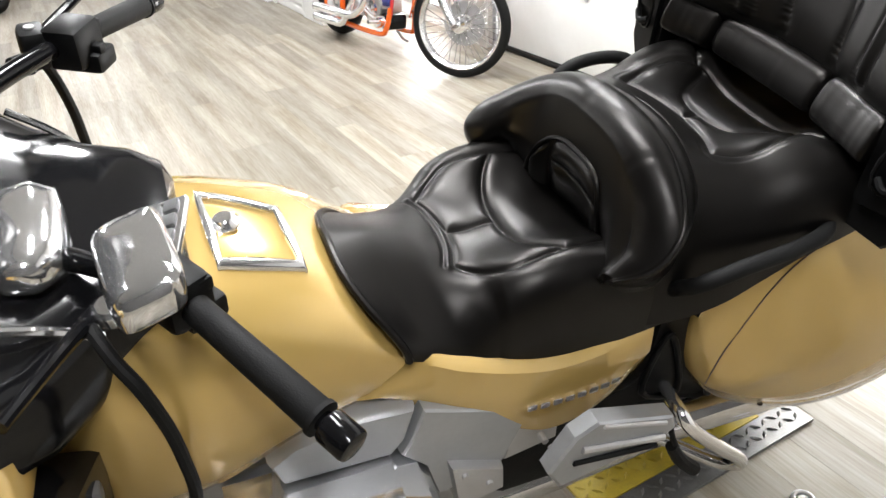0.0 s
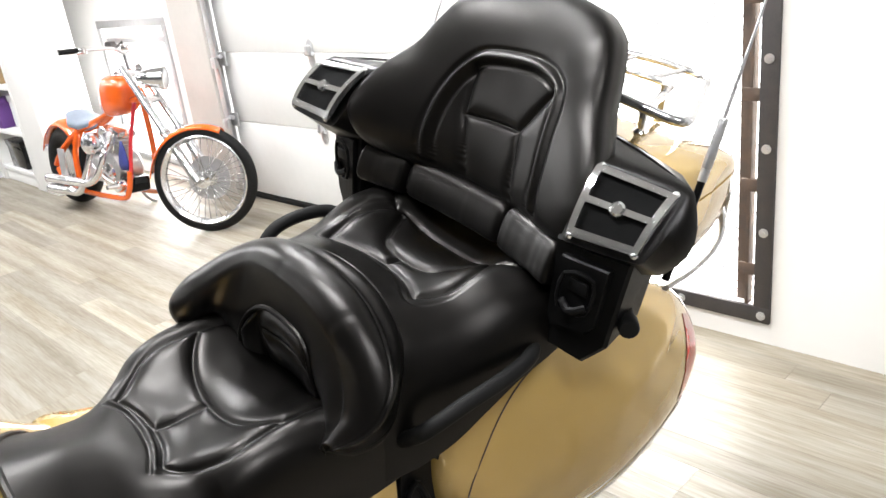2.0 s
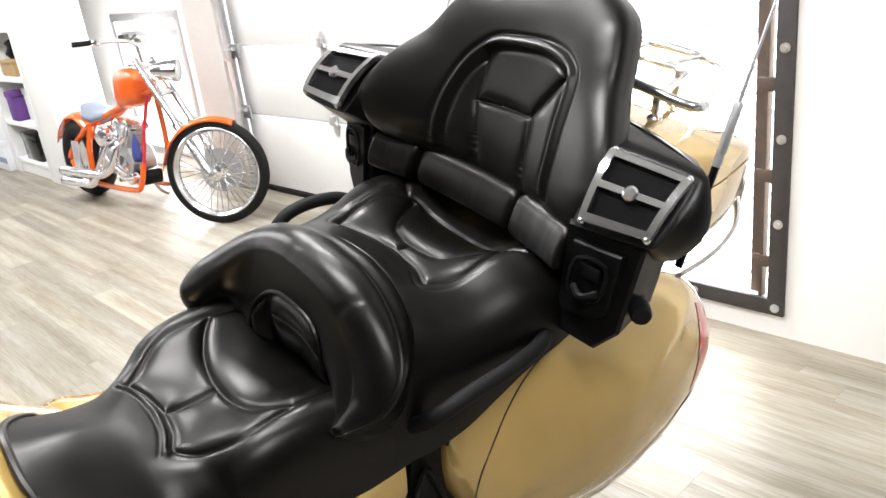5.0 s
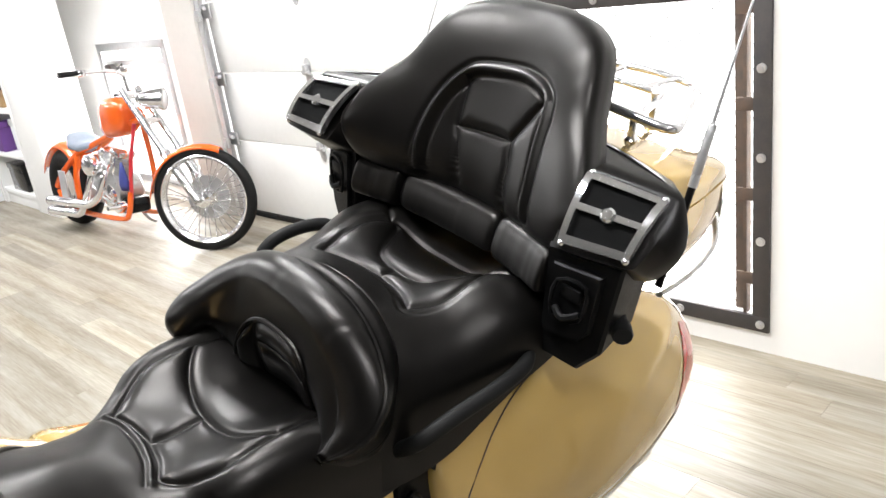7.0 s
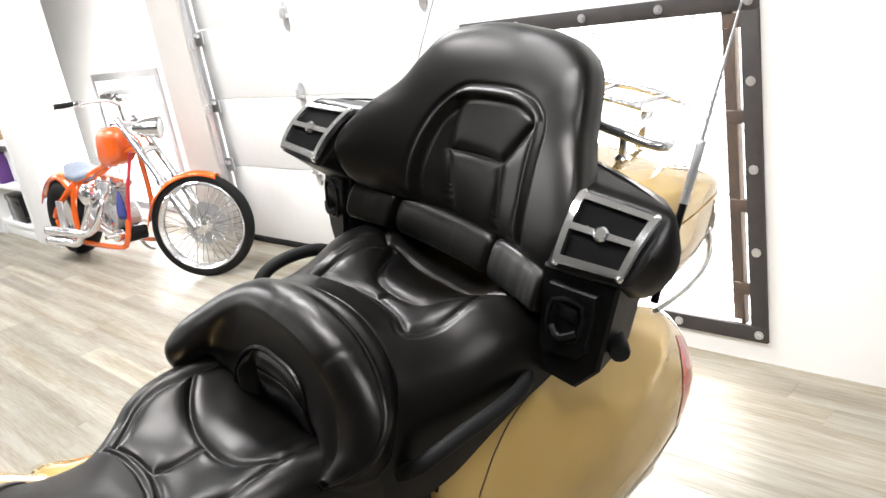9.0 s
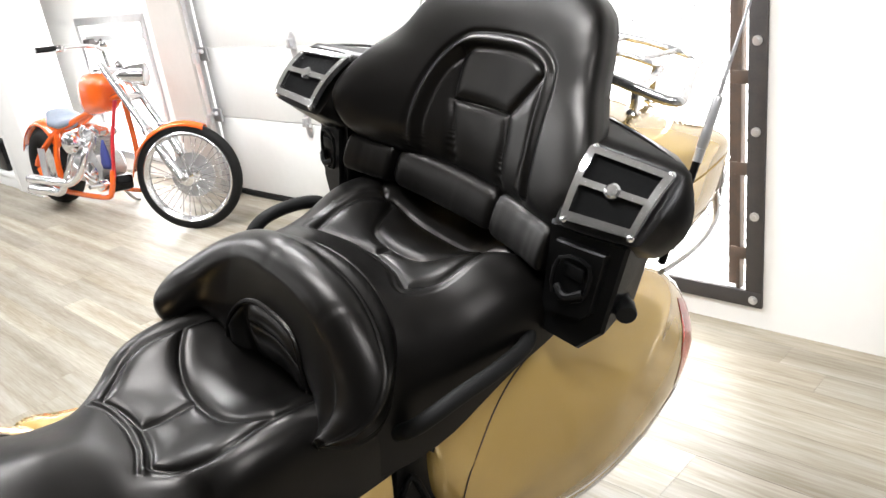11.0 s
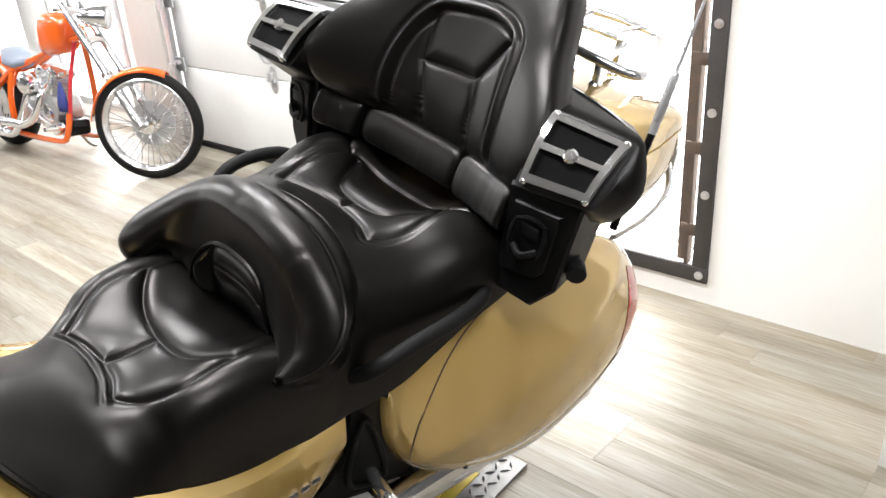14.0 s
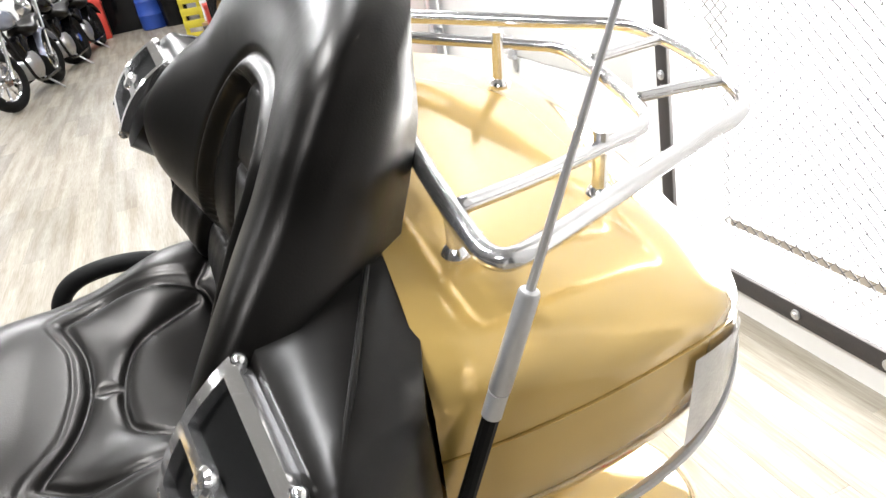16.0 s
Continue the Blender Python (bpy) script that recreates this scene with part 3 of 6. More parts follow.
# passenger seat
def passenger_seat():
    st = [0.34, 0.40, 0.46, 0.52, 0.58, 0.64, 0.70, 0.76]
    w = [0.198, 0.226, 0.244, 0.25, 0.255, 0.26, 0.262, 0.262]
    top = [0.925, 0.936, 0.920, 0.910, 0.918, 0.93, 0.95, 0.96]
    low = [0.665, 0.685, 0.715, 0.75, 0.785, 0.81, 0.835, 0.85]
    nu, nv = 230, 210
    P = np.zeros((nv, nu, 3))
    for i in range(nv):
        a = st[0] + (st[-1] - st[0]) * i / (nv - 1)
        W, T, B = (interp(a, st, s) for s in (w, top, low))
        dip = interp(a, [0.34, 0.42, 0.5, 0.66, 0.76], [0.0, 0.0, 0.012, 0.05, 0.05])
        e = interp(a, [0.34, 0.45, 0.6, 0.76], [0.78, 0.66, 0.5, 0.48])
        lift = interp(a, [0.34, 0.46, 0.58, 0.66, 0.76], [0, 0.004, 0.022, 0.0, -0.05])
        for j in range(nu):
            b, c = across(j, nu, W, e)
            z = B + (T + lift - B) * c ** e - (dip + lift * 0.4) * math.exp(-(b / 0.125) ** 4)
            P[i, j] = (b, a, z)
    X, Y, Z = P[..., 0], P[..., 1], P[..., 2]
    lines = []
    half = [[(0.0, 0.513), (0.06, 0.504), (0.118, 0.478)], [(0.118, 0.478), (0.143, 0.54), (0.125, 0.628), (0.085, 0.648), (0.0, 0.65)],
            [(0.0, 0.546), (0.035, 0.549), (0.07, 0.565), (0.108, 0.63)], [(0.125, 0.628), (0.17, 0.655)]]
    for h in half:
        lines += [h, mirrored(h)]
    lines.append([(0.0, 0.513), (0.0, 0.546)])
    hh = [(0.0, 0.497), (0.064, 0.489), (0.13, 0.462), (0.158, 0.54), (0.140, 0.642)]
    fine = [hh, mirrored(hh)]
    mask = np.clip((0.19 - np.abs(X)) / 0.015, 0, 1)
    disp, _ = seams(X, Y, lines, 0.003, 0.003, 0.006, 0.010)
    thin, _ = seams(X, Y, fine, 0.0016, 0.0026, 0.0, 0.01)
    Z += (disp + thin) * mask
    return part("passenger_seat", Geo().grid(array_grid(X, Y, Z)), LEATHER, bike, "black leather passenger seat with stitched panels", sharp=0)


passenger_seat()


# lumbar bolster in three pieces
def bolster(x0, x1, bend):
    n, k = 48, 30
    rings = []
    for i in range(n):
        t = i / (n - 1)
        x = x0 + (x1 - x0) * t
        r = 0.036 * (1 - abs(2 * t - 1) ** 16) ** 0.4 + 0.001
        wr = 0.0003 * math.sin(x * 83 + 2.5 * math.sin(x * 37)) + 0.0002 * math.sin(x * 210 + 3 * math.sin(x * 60))
        fwd = bend * x * x
        ring = []
        for q in (2 * math.pi * j / k for j in range(k)):
            c, s = math.cos(q), math.sin(q)
            u, v = math.copysign(abs(c) ** 0.7, c) * (0.62 * r + wr), math.copysign(abs(s) ** 0.7, s) * (r + wr)
            ring.append(V(x + 0.01, 0.690 - fwd + u * 0.93 + v * 0.36, 0.958 + 0.2 * fwd + v * 0.93 - u * 0.36))
        rings.append(ring)
    return part("lumbar_roll", Geo().loft(rings), LEATHER, bike, "wrinkled black leather lumbar roll", sharp=0)


bolster(-0.152, 0.092, 0.5)
bolster(0.0925, 0.24, 0.8)
bolster(-0.25, -0.1525, 0.8)


# passenger backrest
def passenger_backrest():
    d = V(0, 0.15, 0.345).normalized()
    nrm = V(0, -d.z, d.y)
    o = V(0.012, 0.718, 0.955)
    half = [(0.0, 0.01), (0.12, 0.008), (0.215, 0.012), (0.252, 0.034), (0.268, 0.07), (0.260, 0.115), (0.238, 0.165), (0.203, 0.22), (0.182, 0.275), (0.155, 0.325), (0.105, 0.356), (0.05, 0.370), (0.0, 0.372)]
    outl = [V(b, s, 0) for b, s in half] + [V(-b * 1.055, s, 0) for b, s in half[-2:0:-1]]
    outl, _ = spline(outl, [0] * len(outl), 10, True)
    c = V(0, 0.15, 0)
    nr = 110
    X, S, H = (np.zeros((nr, len(outl))) for _ in range(3))
    for i in range(nr):
        r = 1 - (i / (nr - 1)) ** 1.25 * 0.985
        for j, p in enumerate(outl):
            q = c + (p - c) * r
            X[i, j], S[i, j] = q.x, q.y
            H[i, j] = 0.058 * (1 - r ** 3.6) ** 0.5
    ins = [(-0.118, 0.04), (-0.121, 0.085), (-0.117, 0.135), (-0.103, 0.183), (-0.080, 0.217), (-0.05, 0.237), (0.03, 0.247), (0.08, 0.241), (0.108, 0.227), (0.121, 0.207), (0.131, 0.15), (0.142, 0.09), (0.149, 0.04)]
    # recessed panel
    left = np.interp(S, [q for b, q in ins[:7]], [b for b, q in ins[:7]])
    right = np.interp(S, [q for b, q in ins[6:]][::-1], [b for b, q in ins[6:]][::-1])
    inside = (X > left) & (X < right) & (S < 0.247)
    di = poly_dist(X, S, ins)
    H += np.where(inside, -0.004 * (1 - np.exp(-(di / 0.010) ** 2)), 0.0)
    H += 0.006 * np.exp(-(di / 0.007) ** 2) - 0.004 * np.exp(-((di - 0.013) / 0.004) ** 2)
    lines = [[(-0.067, 0.133), (0.0, 0.139), (0.058, 0.140)], [(0.058, 0.140), (0.075, 0.168), (0.108, 0.222)], [(-0.067, 0.133), (-0.072, 0.17), (-0.075, 0.215)],
             [(0.058, 0.140), (0.070, 0.10), (0.079, 0.03)], [(-0.067, 0.133), (-0.048, 0.08), (-0.036, 0.02)]]
    disp, _ = seams(X, S, lines, 0.003, 0.003, 0.007, 0.010)
    H += np.where(inside, disp, 0.0)
    wrap = np.where(X < 0, 0.125, 0.102) * (np.abs(X) / 0.28) ** 2
    P = [[o + d * S[i, j] + V(X[i, j], 0, 0) + nrm * (H[i, j] + wrap[i, j]) for j in range(X.shape[1])] for i in range(nr)]
    back = [[o + d * S[0, j] * 1.0 + V(X[0, j], 0, 0) + nrm * (wrap[0, j] - t) for j in range(X.shape[1])] for t in (0.012, 0.03)]
    k = 0.75
    back.append([o + d * (0.15 + (S[0, j] - 0.15) * k) + V(X[0, j] * k, 0, 0) + nrm * (-0.042) for j in range(X.shape[1])])
    rings = back[::-1] + P
    bk = part("passenger_backrest", Geo().loft(rings), LEATHER, bike, "tall black leather passenger backrest with wings", sharp=0)
    return bk


passenger_backrest()


# ---- speaker pods, armrests and pockets ----
def pod(sx):
    # the far pod sits a little further forward, its outer end most
    def shifted(b, a, c):
        return V(b, a, c) if sx > 0 else V(-b - 0.010, a - 0.032 - 0.045 * min(1.0, max(0.0, (b - 0.25) / 0.13)), c + 0.010)
    s = shifted
    front = [s(0.246, 0.709, 1.122), s(0.387, 0.735, 1.112), s(0.385, 0.655, 1.029), s(0.262, 0.627, 1.025)]
    mid = [s(0.165, 0.785, 1.124), s(0.386, 0.745, 1.117), s(0.384, 0.710, 0.992), s(0.24, 0.69, 0.982)]
    rear = [s(0.105, 0.845, 1.118), s(0.370, 0.760, 1.115), s(0.352, 0.775, 0.972), s(0.2, 0.80, 0.955)]

    def ring(q, swell=0.0):
        pts = []
        for k in range(4):
            a, b = q[k], q[(k + 1) % 4]
            for t in (0.04, 0.2, 0.35, 0.5, 0.65, 0.8, 0.96):
                w = swell * math.sin(math.pi * t)
                pts.append(a.lerp(b, t) + (V(sx * w, 0, -0.2 * w) if k == 1 else V(0, 0, -0.5 * w) if k == 2 else V(0, 0, 0.12 * w) if k == 0 else V(0, 0, 0)))
        return pts

    def grow(q, f):
        c = sum(q, V(0, 0, 0)) / 4
        return [c + (p - c) * f for p in q]
    last = [s(0.115, 0.856, 1.114), s(0.336, 0.805, 1.10), s(0.325, 0.81, 0.985), s(0.2, 0.83, 0.955)]
    half = lambda p, q: [a.lerp(b, 0.5) for a, b in zip(p, q)]
    rings = [ring(grow(front, 0.93)), ring(front, 0.006), ring(half(front, mid), 0.020), ring(mid, 0.028), ring(half(mid, rear), 0.03), ring(rear, 0.028), ring(half(rear, last), 0.016), ring(last, 0.004), ring(grow(last, 0.9))]
    p = part("speaker_pod", Geo().loft(rings), SATIN, bike, "satin black armrest speaker pod with a chrome grille frame", sharp=50)
    # chrome frame with cross bar, cloth behind
    tl, tr, br, bl = s(0.256, 0.703, 1.118), s(0.379, 0.727, 1.107), s(0.377, 0.654, 1.036), s(0.273, 0.629, 1.033)
    n = (tr - tl).cross(bl - tl).normalized()
    if n.y > 0:
        n = -n
    tops, bots = [tl.lerp(tr, t) for t in (0, 1)], [bl.lerp(br, t) for t in (0, 1)]
    P = lambda u, v: tl.lerp(tr, u).lerp(bl.lerp(br, u), v) + n * (0.006 + 0.010 * (1 - (2 * v - 1) ** 2))
    g = Geo()

    def slab(u0, u1, v0, v1, nu, nv):
        f = lambda u, v, d: P(u, v) + n * d
        us, vs = np.linspace(u0, u1, nu), np.linspace(v0, v1, nv)
        g.grid([[f(u, v, 0.003) for v in vs] for u in us])
        rim = [(u, v0) for u in us] + [(u1, v) for v in vs[1:]] + [(u, v1) for u in us[::-1][1:]] + [(u0, v) for v in vs[::-1][1:-1]]
        g.grid([[f(u, v, 0.003) for u, v in rim], [f(u, v, -0.008) for u, v in rim]], wrap_v=True)
    slab(0.0, 0.09, 0.02, 0.98, 4, 14)
    slab(0.91, 1.0, 0.02, 0.98, 4, 14)
    slab(0.09, 0.91, 0.0, 0.10, 10, 4)
    slab(0.09, 0.91, 0.89, 1.0, 10, 4)
    slab(0.09, 0.91, 0.455, 0.545, 10, 4)
    for u in (0.045, 0.955):
        for v in (0.012, 0.988):
            g.ball(P(u, v) - n * 0.002, 0.006, 8)
    part("chrome_grille_frame", g, CHROME, p, "polished chrome speaker grille frame", sharp=0)
    c = P(0.5, 0.5) + n * 0.003
    eg = Geo().lathe(c, n, [(0.0001, 0.004), (0.008, 0.0035), (0.011, 0.001), (0.012, -0.004)], 20)
    part("emblem", eg, CHROME, p, "round chrome emblem")
    cg = Geo().grid([[P(u / 8, v / 8) - n * 0.006 for v in range(9)] for u in range(9)])
    part("speaker_cloth", cg, CLOTH, p, "black perforated speaker cloth", sharp=0)
    part("pod_ridge", Geo().tube([s(0.16, 0.812, 1.121), s(0.28, 0.777, 1.1225), s(0.366, 0.748, 1.116)], 0.0025, 8), SATIN, p)
    # pocket box under the pod
    g = Geo()
    s = lambda b, a, c: V(sx * b, a, c)
    q0 = [s(0.245, 0.642, 1.022), s(0.368, 0.662, 1.022), s(0.352, 0.652, 0.872), s(0.318, 0.643, 0.831), s(0.248, 0.634, 0.836)]
    q1 = [p_ + V(-sx * 0.02, 0.10, 0.01) for p_ in q0]
    c0 = sum(q0, V(0, 0, 0)) / 5
    g.loft([[c0 + (v - c0) * 0.94 + V(0, -0.003, 0) for v in q0], [v + V(0, 0.004, 0) for v in q0], q1])
    pk = part("side_pocket", g, PLASTIC, bike, "black plastic passenger side pocket", sharp=25)
    dg = Geo()
    dq = [s(0.266, 0.634, 1.000), s(0.345, 0.645, 1.002), s(0.336, 0.640, 0.905), s(0.322, 0.637, 0.888), s(0.264, 0.628, 0.882)]
    dc = sum(dq, V(0, 0, 0)) / 5
    dg.loft([[v + V(0, 0.008, 0) for v in dq], [v + V(0, 0.0, 0) for v in dq], [dc + (v - dc) * 0.96 + V(0, -0.003, 0) for v in dq]])
    dr = part("pocket_door", dg, PLASTIC, pk, sharp=25)
    lg = Geo().tube([s(0.281, 0.626, 0.978), s(0.328, 0.634, 0.98), s(0.322, 0.631, 0.925), s(0.278, 0.622, 0.922)], 0.0035, 6, closed=True, smooth=3)
    lg.box(s(0.303, 0.632, 0.962), (0.036, 0.006, 0.022), 0.003)
    lg.tube([s(0.282, 0.624, 0.935), s(0.302, 0.619, 0.926), s(0.324, 0.630, 0.937)], 0.006, 8)
    part("latch", lg, PLASTIC, pk, "black recessed pocket latch", sharp=30)
    if sx > 0:
        kg = Geo().lathe(s(0.352, 0.694, 0.908), V(0.7, -0.7, 0), [(0.0001, 0.03), (0.014, 0.03), (0.016, 0.026), (0.016, 0.006), (0.012, 0.0), (0.012, -0.02)], 12)
        kg.cyl(s(0.32, 0.726, 0.908), s(0.352, 0.694, 0.908), 0.008, n=8)
        part("headset_socket", kg, RUBBER, pk, "black rubber headset socket")
    return p


pod(1)
pod(-1)


# ---- rear trunk ----
def trunk():
    st = [0.815, 0.85, 0.92, 0.98, 1.035, 1.08, 1.115, 1.15]
    hw = [0.312, 0.314, 0.310, 0.300, 0.284, 0.258, 0.222, 0.17]
    top = [1.122, 1.116, 1.104, 1.088, 1.070, 1.050, 1.025, 0.990]
    seam = [1.022, 1.026, 1.032, 1.036, 1.034, 1.02, 0.99, 0.95]
    low = [0.845, 0.845, 0.848, 0.853, 0.862, 0.872, 0.884, 0.90]
    rings_lid, rings_body = [], []
    for i in range(46):
        a = st[0] + (st[-1] - st[0]) * i / 45
        H, T, S, B = (interp(a, st, s) for s in (hw, top, seam, low))
        lid, body = [], []
        for j in range(61):
            q = math.pi * j / 60
            c, s = math.cos(q), math.sin(q)
            x = H * math.copysign(abs(c) ** 0.42, c)
            z = S + (T - S) * s ** 0.5
            z += 0.003 * math.exp(-((abs(x) - 0.13) / 0.08) ** 2)
            lid.append(V(x, a, z))
        for j in range(61):
            q = math.pi + math.pi * j / 60
            c, s = math.cos(q), math.sin(q)
            body.append(V((H + 0.002) * math.copysign(abs(c) ** 0.5, c), a, S - 0.001 + (S - 0.001 - B) * -abs(s) ** 0.6))
        rings_lid.append(lid)
        rings_body.append(body)
    t = new("trunk")
    t.parent = bike
    tagged(t, "gold rear trunk with a chrome luggage rack")
    part("trunk_lid", Geo().loft(rings_lid), GOLD, t, sharp=60)
    part("trunk_body", Geo().loft(rings_body), GOLD, t, sharp=60)
    # silver trim round the lower edge
    for sx in (1, -1):
        pts = [V(sx * (interp(a, st, hw) + 0.004), a, interp(a, st, low) + 0.045) for a in (0.84, 0.9, 0.95, 1.0, 1.05, 1.095, 1.128)] + [V(sx * 0.15, 1.153, 0.945)]
        part("trim_strip", Geo().tube(pts, 0.008, 8, flat=0.6), STEEL, t, "silver trim strip")
        rows = []
        for a in np.linspace(1.025, 1.135, 12):
            h = interp(a, st, hw)
            up, dn = interp(a, st, seam) - 0.012, interp(a, st, low) + 0.06
            rows.append([V(sx * (h + 0.005), a + 0.003, dn + (up - dn) * k / 6) for k in range(7)])
        part("tail_lens", Geo().grid(rows), CLEARLENS, t, "clear ribbed tail light lens", sharp=0)
    part("lid_groove", Geo().tube([V(interp(a, st, hw) + 0.001, a, interp(a, st, seam) - 0.002) for a in (0.83, 0.86, 0.92, 0.98, 1.04, 1.09)], 0.0006, 6), RUSTY, t)
    # luggage rack
    rk = new("luggage_rack")
    rk.parent = t
    rk["label"] = "chrome tube luggage rack"
    z = 1.146
    loop = [V(0.10, 0.864, 1.163), V(0.16, 0.866, 1.158), V(0.225, 0.872, 1.150), V(0.256, 0.878, 1.147), V(0.264, 0.897, 1.146), V(0.238, 0.95, 1.142), V(0.195, 1.03, 1.137), V(0.15, 1.115, 1.131), V(0.127, 1.16, 1.128), V(0.09, 1.187, 1.127), V(0.0, 1.197, 1.128)]
    loop = [V(0.0, 0.864, 1.164)] + loop
    full = loop + [V(-p.x, p.y, p.z) for p in loop[-2:0:-1]]
    part("rack_loop", Geo().tube(full, 0.0085, 10, closed=True, smooth=5), POLISHED, rk, sharp=0)
    for sx in (1, -1):
        bar = [V(sx * 0.20, 0.870, 1.153), V(sx * 0.165, 0.95, 1.14), V(sx * 0.115, 1.06, 1.127), V(sx * 0.10, 1.082, 1.125), V(sx * 0.075, 1.093, 1.124), V(0, 1.096, 1.125)]
        part("rack_bar", Geo().tube(bar, 0.007, 8, smooth=4), POLISHED, rk, sharp=0)
        part("rack_bar", Geo().tube([V(sx * 0.05, 1.095, 1.125), V(sx * 0.055, 1.15, 1.127), V(sx * 0.06, 1.192, 1.127)], 0.006, 8), POLISHED, rk, sharp=0)
        for a, b, zz in ((0.870, 0.200, 1.114), (1.025, 0.128, 1.084)):
            fg = Geo().cyl((sx * b, a, zz), (sx * b, a, z), 0.007, n=10)
            fg.lathe((sx * b, a, zz - 0.004), (0, 0, 1), [(0.0001, 0.0), (0.012, 0.0), (0.0125, 0.004), (0.010, 0.008), (0.0065, 0.011)], 18)
            part("rack_foot", fg, CHROME, rk)
    # whip aerial
    for sx in (1, -1):
        an = new("antenna")
        an.parent = bike
        an["label"] = "whip aerial with a silver coil"
        a0, a1, a2, a3 = V(sx * 0.338, 0.80, 0.93), V(sx * 0.336, 0.850, 1.092), V(sx * 0.333, 0.878, 1.176), V(sx * 0.325, 0.945, 1.38)
        part("mast", Geo().cyl(a0, a1, 0.0065, 0.006, 10), PLASTIC, an)
        part("coil", Geo().cyl(a1.lerp(a2, 0.12), a2, 0.0075, 0.007, 12, 0.003).cyl(a1.lerp(a2, -0.1), a1.lerp(a2, 0.12), 0.007, n=12), STEEL, an, "knurled silver coil")
        part("whip", Geo().cyl(a2, a3, 0.003, 0.0016, 8), STEEL, an)


trunk()


# ---- saddlebags ----
def saddlebag(sx):
    st = [0.455, 0.475, 0.52, 0.60, 0.70, 0.80, 0.90, 1.0, 1.07, 1.12, 1.15]
    out = [0.195, 0.222, 0.25, 0.272, 0.288, 0.296, 0.297, 0.289, 0.274, 0.252, 0.215]
    top = [0.74, 0.775, 0.80, 0.818, 0.828, 0.83, 0.818, 0.785, 0.74, 0.69, 0.645]
    low = [0.60, 0.53, 0.46, 0.405, 0.372, 0.366, 0.388, 0.428, 0.465, 0.497, 0.54]
    g = Geo()
    rings = []
    for i in range(50):
        a = st[0] + (st[-1] - st[0]) * i / 49
        O, T, B = (interp(a, st, s) for s in (out, top, low))
        ring = []
        for j in range(48):
            q = 2 * math.pi * j / 48
            c, s = math.cos(q), math.sin(q)
            hw = (O - 0.09) / 2
            x = 0.09 + hw + hw * math.copysign(abs(c) ** 0.62, c)
            z = (T + B) / 2 + (T - B) / 2 * math.copysign(abs(s) ** 0.62, s)
            # the outside bulges below the shoulder
            if c > 0:
                x -= 0.045 * max(0.0, (z - (T + B) / 2) / (T - B)) ** 1.3 * 2 * abs(c) ** 0.5
            if c > 0:
                x += 0.013 * math.exp(-abs(z - (0.50 + 0.50 * (a - 0.5))) / 0.03) * abs(c) ** 0.5 * min(1, max(0, (a - 0.47) / 0.1)) * min(1, max(0, (1.1 - a) / 0.15))
            ring.append(V(sx * x, a, z))
        rings.append(ring)
    g.loft(rings)
    bag = part("saddlebag", g, GOLD, bike, "gold painted saddlebag with a chrome lower edge", sharp=60)
    n = 48

    def on(i, j, k=1.003):
        p, c = rings[i][j % n], sum(rings[i], V(0, 0, 0)) / n
        return c + (p - c) * k
    # lid seam: down across the front shoulder
    seam = []
    outer = [*range(36, 48), *range(13)]
    for y, z in ((0.508, 0.50), (0.503, 0.545), (0.507, 0.60), (0.525, 0.66), (0.555, 0.715), (0.60, 0.76), (0.66, 0.79), (0.73, 0.81)):
        t = min(48.999, max(0.0, (y - st[0]) / (st[-1] - st[0]) * 49))
        i = int(t)
        side = [rings[i][j].lerp(rings[i + 1][j], t - i) for j in outer]
        j = next((k for k in range(len(side) - 1) if side[k].z <= z < side[k + 1].z), len(side) - 2)
        seam.append(side[j].lerp(side[j + 1], min(1.0, (z - side[j].z) / (side[j + 1].z - side[j].z))) + V(sx * 0.0006, 0, 0))
    part("lid_seam", Geo().tube(seam, 0.0013, 6), RUSTY, bag, sharp=0)
    pts = [on(i, -6 if i < 44 else -5, 1.012) for i in range(12, 50, 4)]
    part("chrome_edge", Geo().tube(pts, 0.0075, 8, flat=0.7), CHROME, bag, "chrome lower edge strip")
    rows = []
    for i in range(41, 50):
        rows.append([on(i, j, 1.012) for j in range(-3, 6)])
    part("tail_light", Geo().grid(rows), REDLENS, bag, "red wrap-round tail light", sharp=0)
    return bag


saddlebag(1)
saddlebag(-1)


# ---- passenger grab handles ----
for sx in (1, -1):
    pts = [V(sx * 0.245, 0.60, 0.85), V(sx * 0.268, 0.575, 0.868), V(sx * 0.277, 0.52, 0.872), V(sx * 0.278, 0.465, 0.862), V(sx * 0.276, 0.435, 0.835), V(sx * 0.268, 0.43, 0.80), V(sx * 0.24, 0.44, 0.76)]
    if sx > 0:
        pts = [V(0.24, 0.62, 0.835), V(0.268, 0.585, 0.836), V(0.277, 0.52, 0.83), V(0.277, 0.45, 0.822), V(0.272, 0.405, 0.808), V(0.255, 0.385, 0.785), V(0.21, 0.39, 0.74)]
    part("grab_handle", Geo().tube(pts, 0.0125, 12, smooth=5), RUBBER, bike, "black rubber passenger grab handle", sharp=0)

# ---- tank cover, side covers ----


